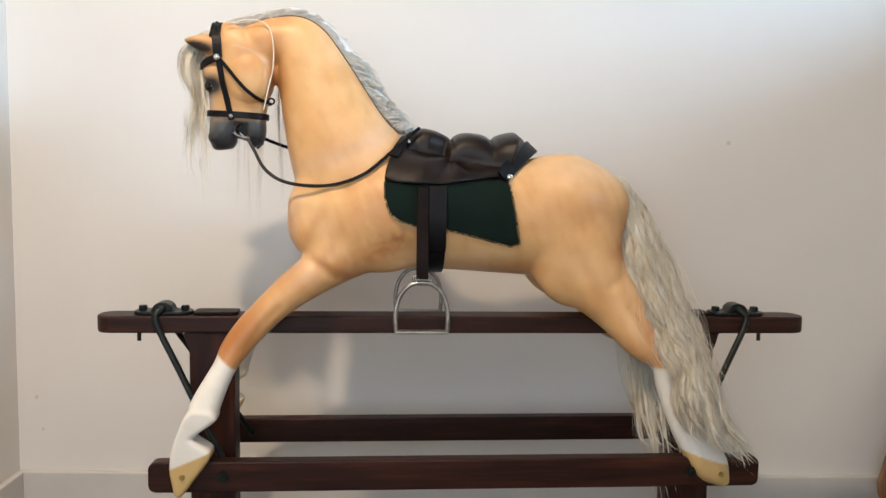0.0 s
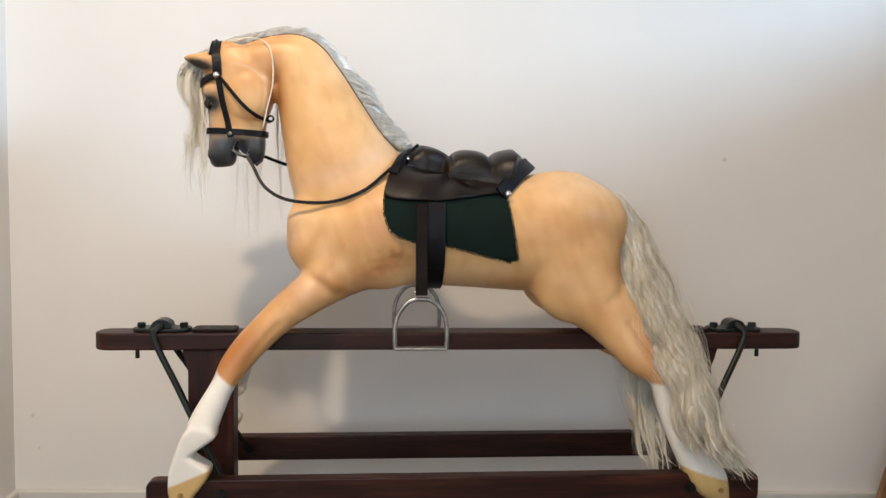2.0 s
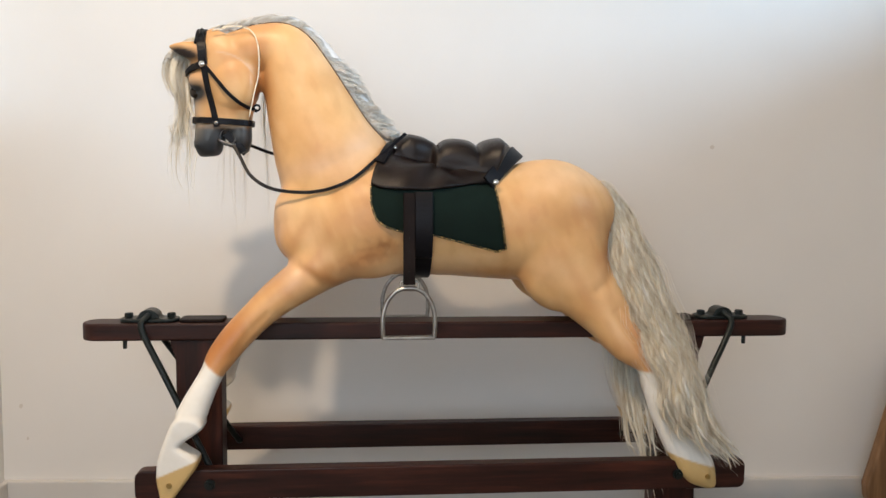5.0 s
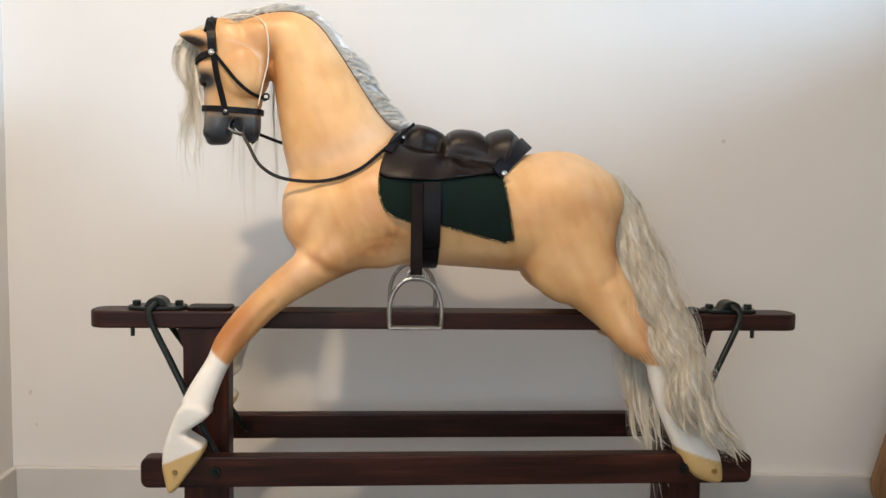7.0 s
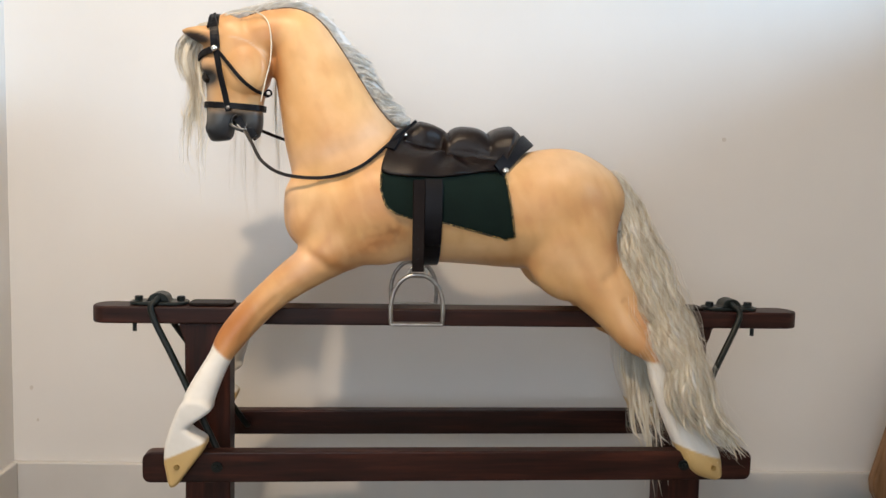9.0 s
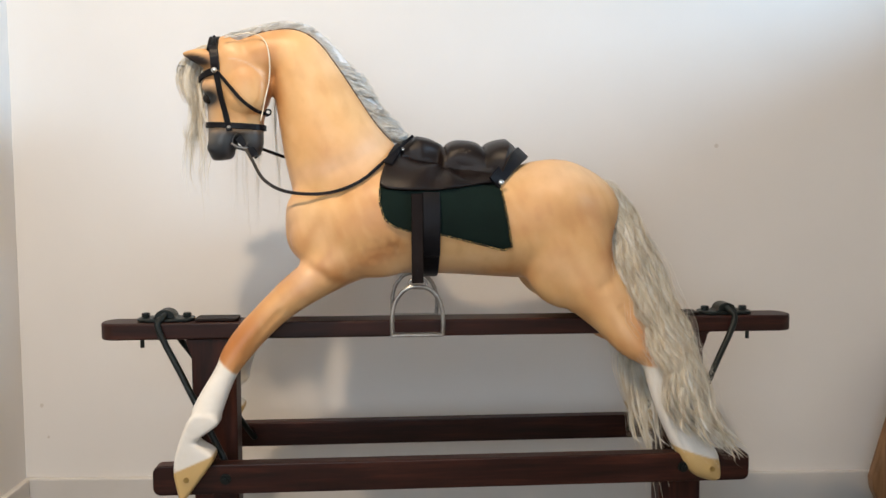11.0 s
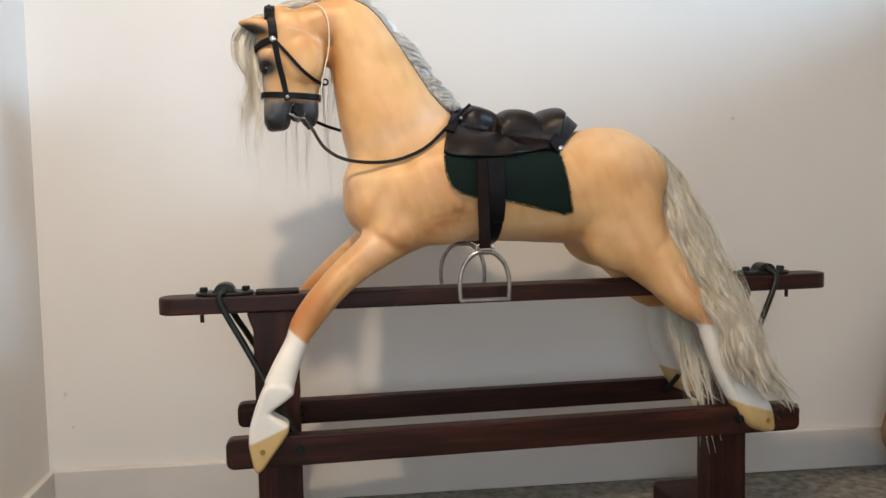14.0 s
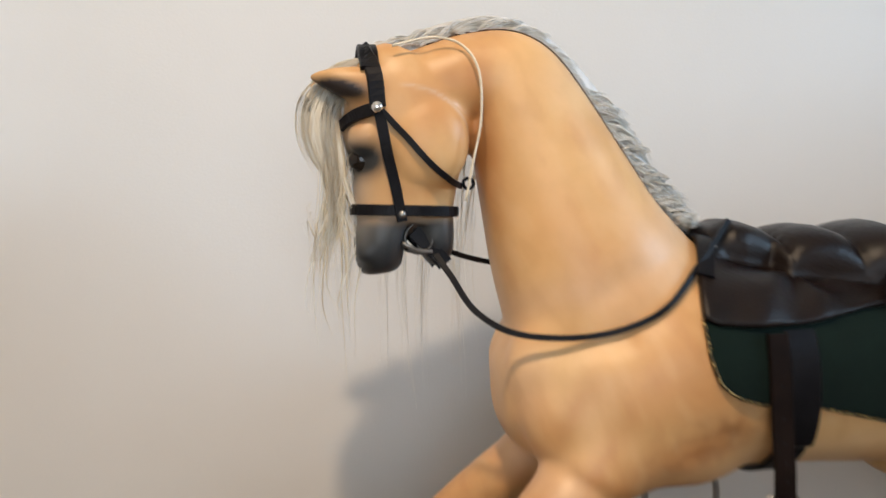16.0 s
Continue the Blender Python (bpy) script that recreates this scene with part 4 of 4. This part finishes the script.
def fold(x, f):
    return 0.0042 * math.sin(x * 85 + f * 9) * max(0, f - 0.35) + 0.003 * noise.noise((x * 30, f * 5, 3.0)) * (1 - f)


def flap_height(x, f):
    """Folds run out from where the flap is gathered under the middle roll."""
    dx, df = (x + 0.012) * 9, f - 0.45
    far = math.hypot(dx, df)
    rays = 0.0042 * math.sin(math.atan2(df, dx) * 5 + 0.6) * math.exp(-((far - 0.35) / 0.33) ** 2)
    return 0.008 + fold(x, f) * 0.6 + rays * min(1.0, (1.02 - f) * 4)


def seat_height(x, f):
    t = min(1.0, f / 0.97)
    return 0.009 + (0.047 if x > -0.013 else 0.042) * crease(x) * (1 - t ** 5) + fold(x, f) * 0.5


part("flap", drape(-0.132, 0.092, seat_low, 56, 61, flap_height, lambda f: 0.036 * (1 - f) ** 1.5 - 0.012 * f), SADDLE_LEATHER, saddle, "creased brown leather flap", True)
part("padded_seat", drape(-0.0995, 0.1380, lambda x: float(np.interp(x, (-0.10, -0.05, -0.012, 0.0, 0.06, 0.145), (0.884, 0.874, 0.868, 0.860, 0.856, 0.852))), 80, 49, seat_height, None, lambda f: -0.046 * f), SADDLE_LEATHER, saddle, "quilted brown leather seat in three rolls", True)
# pommel pad and cantle band
def band(path, width, thick, mat, name, parent, label, tilt=0.0):
    pts, nor = [], []
    for x, z, ang in path:
        p, n = around((x, HY, AXIS_Z), (0, math.sin(radians(ang)), math.cos(radians(ang))))
        d = Vector((0, math.sin(radians(ang)), math.cos(radians(ang))))
        pts.append(p + d * z)
        nor.append(d + Vector((tilt, 0, 0)))
    return part(name, strap(pts, nor, width, thick), mat, parent, label, False)


cantle = [(0.146 - 0.092 * abs(a / 72.0) ** 1.15, 0.022 - 0.014 * abs(a / 72.0), a) for a in np.linspace(-58, 58, 49)]
band(cantle, 0.030, 0.005, BLACK_LEATHER, "cantle_band", saddle, "black leather band behind the seat", 0.9)
pommel = [(-0.094 - 0.052 * abs(a / 60.0) ** 1.2, 0.0125, a) for a in np.linspace(-42, 42, 35)]
band(pommel, 0.018, 0.004, BLACK_LEATHER, "pommel_band", saddle, "black leather band before the seat")
for side in (-1, 1):
    p, n = flank(0.089, 0.832, 0.016, side)
    part("stud", ball(p, (0.0062, 0.004, 0.0062), 14), CHROME, saddle, "shiny nickel stud", True)
    p, n = flank(-0.107, 0.897, 0.016, side)
    part("stud", ball(p, (0.004, 0.003, 0.004), 12), CHROME, saddle, "small nickel stud", True)

# girth under the belly
girth = thing("girth", "wide black leather girth strap round the belly", "strap")
pts, nor = [], []
for a in np.linspace(62, 298, 64):
    d = (0, -math.sin(radians(a)), math.cos(radians(a)))
    p, n = around((-0.047, HY, AXIS_Z), d)
    out = 0.009 if abs(a - 180) > 60 else 0.003
    if p.z < 0.822:
        pts.append(p + Vector(d) * out)
        nor.append(Vector(d))
part("girth_band", strap(pts, nor, 0.033, 0.004), BLACK_LEATHER, girth)


def stirrup(side, xs, name_label):
    st = thing("stirrup", name_label, "stirrup", group="stirrups")
    y0 = -0.152 if side < 0 else 0.090
    top = flank(xs, 0.820, 0.012, side)[0]
    pts = [(xs, top.y, 0.822), (xs, top.y + side * 0.004, 0.79), (xs, min(top.y, y0) if side < 0 else max(top.y, y0), 0.73), (xs, y0 + side * 0.004, 0.69), (xs, y0 + side * 0.004, 0.655)]
    pts = [Vector(p) for p in spline(pts, 6)]
    part("stirrup_leather", strap(pts, [(0, side, 0)] * len(pts), 0.022, 0.005), STRAP_LEATHER, st, "dark brown stirrup leather")
    for k in range(5):
        q = pts[8 + k * 3]
        part("punch_hole", cyl((q.x, q.y + side * 0.0052, q.z), (0, 1, 0), 0.0016, 0.001, 10), BLACK_LEATHER, st)
    h = 0.047
    zb = 0.556
    arch = [(-h, 0.0), (-h * 1.03, 0.022), (-h * 1.0, 0.044), (-h * 0.86, 0.066), (-h * 0.58, 0.083), (-h * 0.28, 0.0905), (0, 0.092)]
    arch += [(-x, z) for x, z in arch[-2::-1]]
    iron = part("stirrup_iron", tube([(xs + x, y0, zb + z) for x, z in arch], 0.0043, 10, 5), STEEL, st, "dull steel stirrup iron", True)
    part("tread", box((xs - h - 0.002, y0 - 0.009, zb - 0.003), (xs + h + 0.002, y0 + 0.009, zb + 0.003), 0.002), STEEL, iron)
    part("loop", tube([(xs - 0.015, y0, zb + 0.090), (xs - 0.013, y0, zb + 0.104), (xs + 0.013, y0, zb + 0.104), (xs + 0.015, y0, zb + 0.090)], 0.003, 8, 4, True), STEEL, iron, "", True)
    return st


stirrup(-1, -0.074, "steel stirrup iron on a brown leather, near side")
stirrup(1, -0.070, "steel stirrup iron hanging on the horse's far side")

# ---------------------------------------------------------------- bridle
bridle = thing("bridle", "dark leather bridle with nickel studs and reins on the horse's head", "bridle")


def side_strap(name, path, width, thick, mat, off=0.002, side=-1, label=""):
    pts, nor = [], []
    for x, z in spline(path, 7):
        p, n = flank(x, z, off, side)
        pts.append(p)
        nor.append(n)
    for _ in range(3):
        pts = [pts[0]] + [(a + b * 2 + c) / 4 for a, b, c in zip(pts, pts[1:], pts[2:])] + [pts[-1]]
        nor = [nor[0]] + [(a + b * 2 + c).normalized() for a, b, c in zip(nor, nor[1:], nor[2:])] + [nor[-1]]
    return part(name, strap(pts, nor, width, thick), mat, bridle, label)


for side in (-1, 1):
    side_strap("headpiece", [(-0.464, 1.124), (-0.461, 1.10), (-0.455, 1.058)], 0.0165, 0.005, BLACK_LEATHER, 0.004, side)
    side_strap("cheek_strap", [(-0.455, 1.058), (-0.448, 1.018), (-0.440, 0.98), (-0.434, 0.944)], 0.0108, 0.004, BLACK_LEATHER, 0.003, side)
    side_strap("browband", [(-0.455, 1.058), (-0.472, 1.053), (-0.487, 1.043)], 0.013, 0.004, BLACK_LEATHER, 0.004, side)
    side_strap("throat_lash", [(-0.452, 1.055), (-0.430, 1.030), (-0.405, 1.001), (-0.380, 0.983), (-0.361, 0.977)], 0.0065, 0.0035, BLACK_LEATHER, 0.003, side)
    p, n = flank(-0.455, 1.058, 0.010, side)
    part("stud", ball(p, (0.0062, 0.0045, 0.0062), 14), CHROME, bridle, "shiny nickel stud", True)
    p, n = flank(-0.434, 0.951, 0.007, side)
    part("stud", ball(p, (0.004, 0.003, 0.004), 12), STEEL, bridle, "small dark stud", True)
    q = flank(-0.423, 0.932, 0.013, side)[0]
    part("bit_ring", tube([(q.x - 0.002 + 0.0145 * math.cos(a), q.y + 0.009 * side, q.z + 0.0155 * math.sin(a)) for a in np.linspace(0, 2 * math.pi, 16, endpoint=False)], 0.0017, 8, 3, True), DARK_STEEL, bridle, "dark steel bit ring", True)
    part("bit_bar", tube([(q.x - 0.020, q.y + side * 0.010, q.z - 0.004), (q.x - 0.004, q.y + side * 0.010, q.z - 0.012), (q.x + 0.012, q.y + side * 0.008, q.z - 0.014)], 0.0022, 8, 3), STEEL, bridle, "dull bit cheek", True)
    part("rein_billet", strap([Vector((q.x - 0.006, q.y + side * 0.003, q.z + 0.008)), Vector((q.x + 0.008, q.y + side * 0.004, q.z - 0.006)), Vector((q.x + 0.026, q.y + side * 0.004, q.z - 0.028))], [(0, side, 0)] * 3, 0.017, 0.004), BLACK_LEATHER, bridle)
    rein = []
    near = ((-0.402, 0.908, 0.05), (-0.389, 0.887, 0.06), (-0.365, 0.849, 0.075), (-0.321, 0.826, 0.085), (-0.246, 0.823, 0.09), (-0.182, 0.845, 0.09), (-0.130, 0.888, 0.08), (-0.078, 0.934, 0.045))
    far = ((-0.410, 0.920, 0.045), (-0.390, 0.914, 0.05), (-0.340, 0.896, 0.075), (-0.280, 0.885, 0.09), (-0.200, 0.888, 0.09), (-0.130, 0.905, 0.075), (-0.078, 0.934, 0.045))
    for x, z, y in near if side < 0 else far:
        hit = tree.ray_cast(Vector((x, HY + side * 0.6, z)), Vector((0, -side, 0)))
        yy = max(y, abs(hit[0].y - HY) + 0.006) if hit[0] is not None and x > -0.34 else y
        rein.append((x, HY + side * yy, z))
    rp = [Vector(p) for p in spline(rein, 8)]
    part("rein", strap(rp, [Vector((0.1, side, 0.25))] * len(rp), 0.0062, 0.003), BLACK_LEATHER, bridle, "narrow black leather rein")

# noseband and jaw band run round the muzzle
pts, nor = [], []
for a in np.linspace(0, 2 * math.pi, 48, endpoint=False):
    d = Vector((math.cos(a), math.sin(a), 0.045 * -math.cos(a)))
    p, n = around((-0.427, HY, 0.954), d, 0.0, 0.066)
    pts.append(p + d * 0.002)
    nor.append(d)
part("noseband", strap(pts, nor, 0.0115, 0.004, True), BLACK_LEATHER, bridle, "dark leather noseband")
pts, nor = [], []
for a in np.linspace(-70, 70, 21):
    d = Vector((0, math.sin(radians(a)), math.cos(radians(a))))
    p, n = around((-0.463, HY, 1.08), d, 0.0, 0.12)
    pts.append(p + d * 0.003)
    nor.append(d)
part("crownpiece", strap(pts, nor, 0.020, 0.005), BLACK_LEATHER, bridle)
q = flank(-0.359, 0.981, 0.004)[0]
part("throat_buckle", tube([(-0.361 + 0.0055 * math.cos(a), -0.035, 0.981 + 0.0055 * math.sin(a)) for a in np.linspace(0, 2 * math.pi, 10, endpoint=False)], 0.0018, 8, 3, True), BLACK_LEATHER, bridle)

# ---------------------------------------------------------------- brown board at the wall
board = thing("wooden_board", "brown wooden board leaning on the wall beside the horse", "board")
part("panel", prism([(1.033, 0.13), (1.037, 0.10), (1.078, 0.02), (1.12, 0.003), (1.45, 0.003), (1.45, 0.47), (1.118, 0.44)], 0.17, 0.20, 0.006), OAK, board)
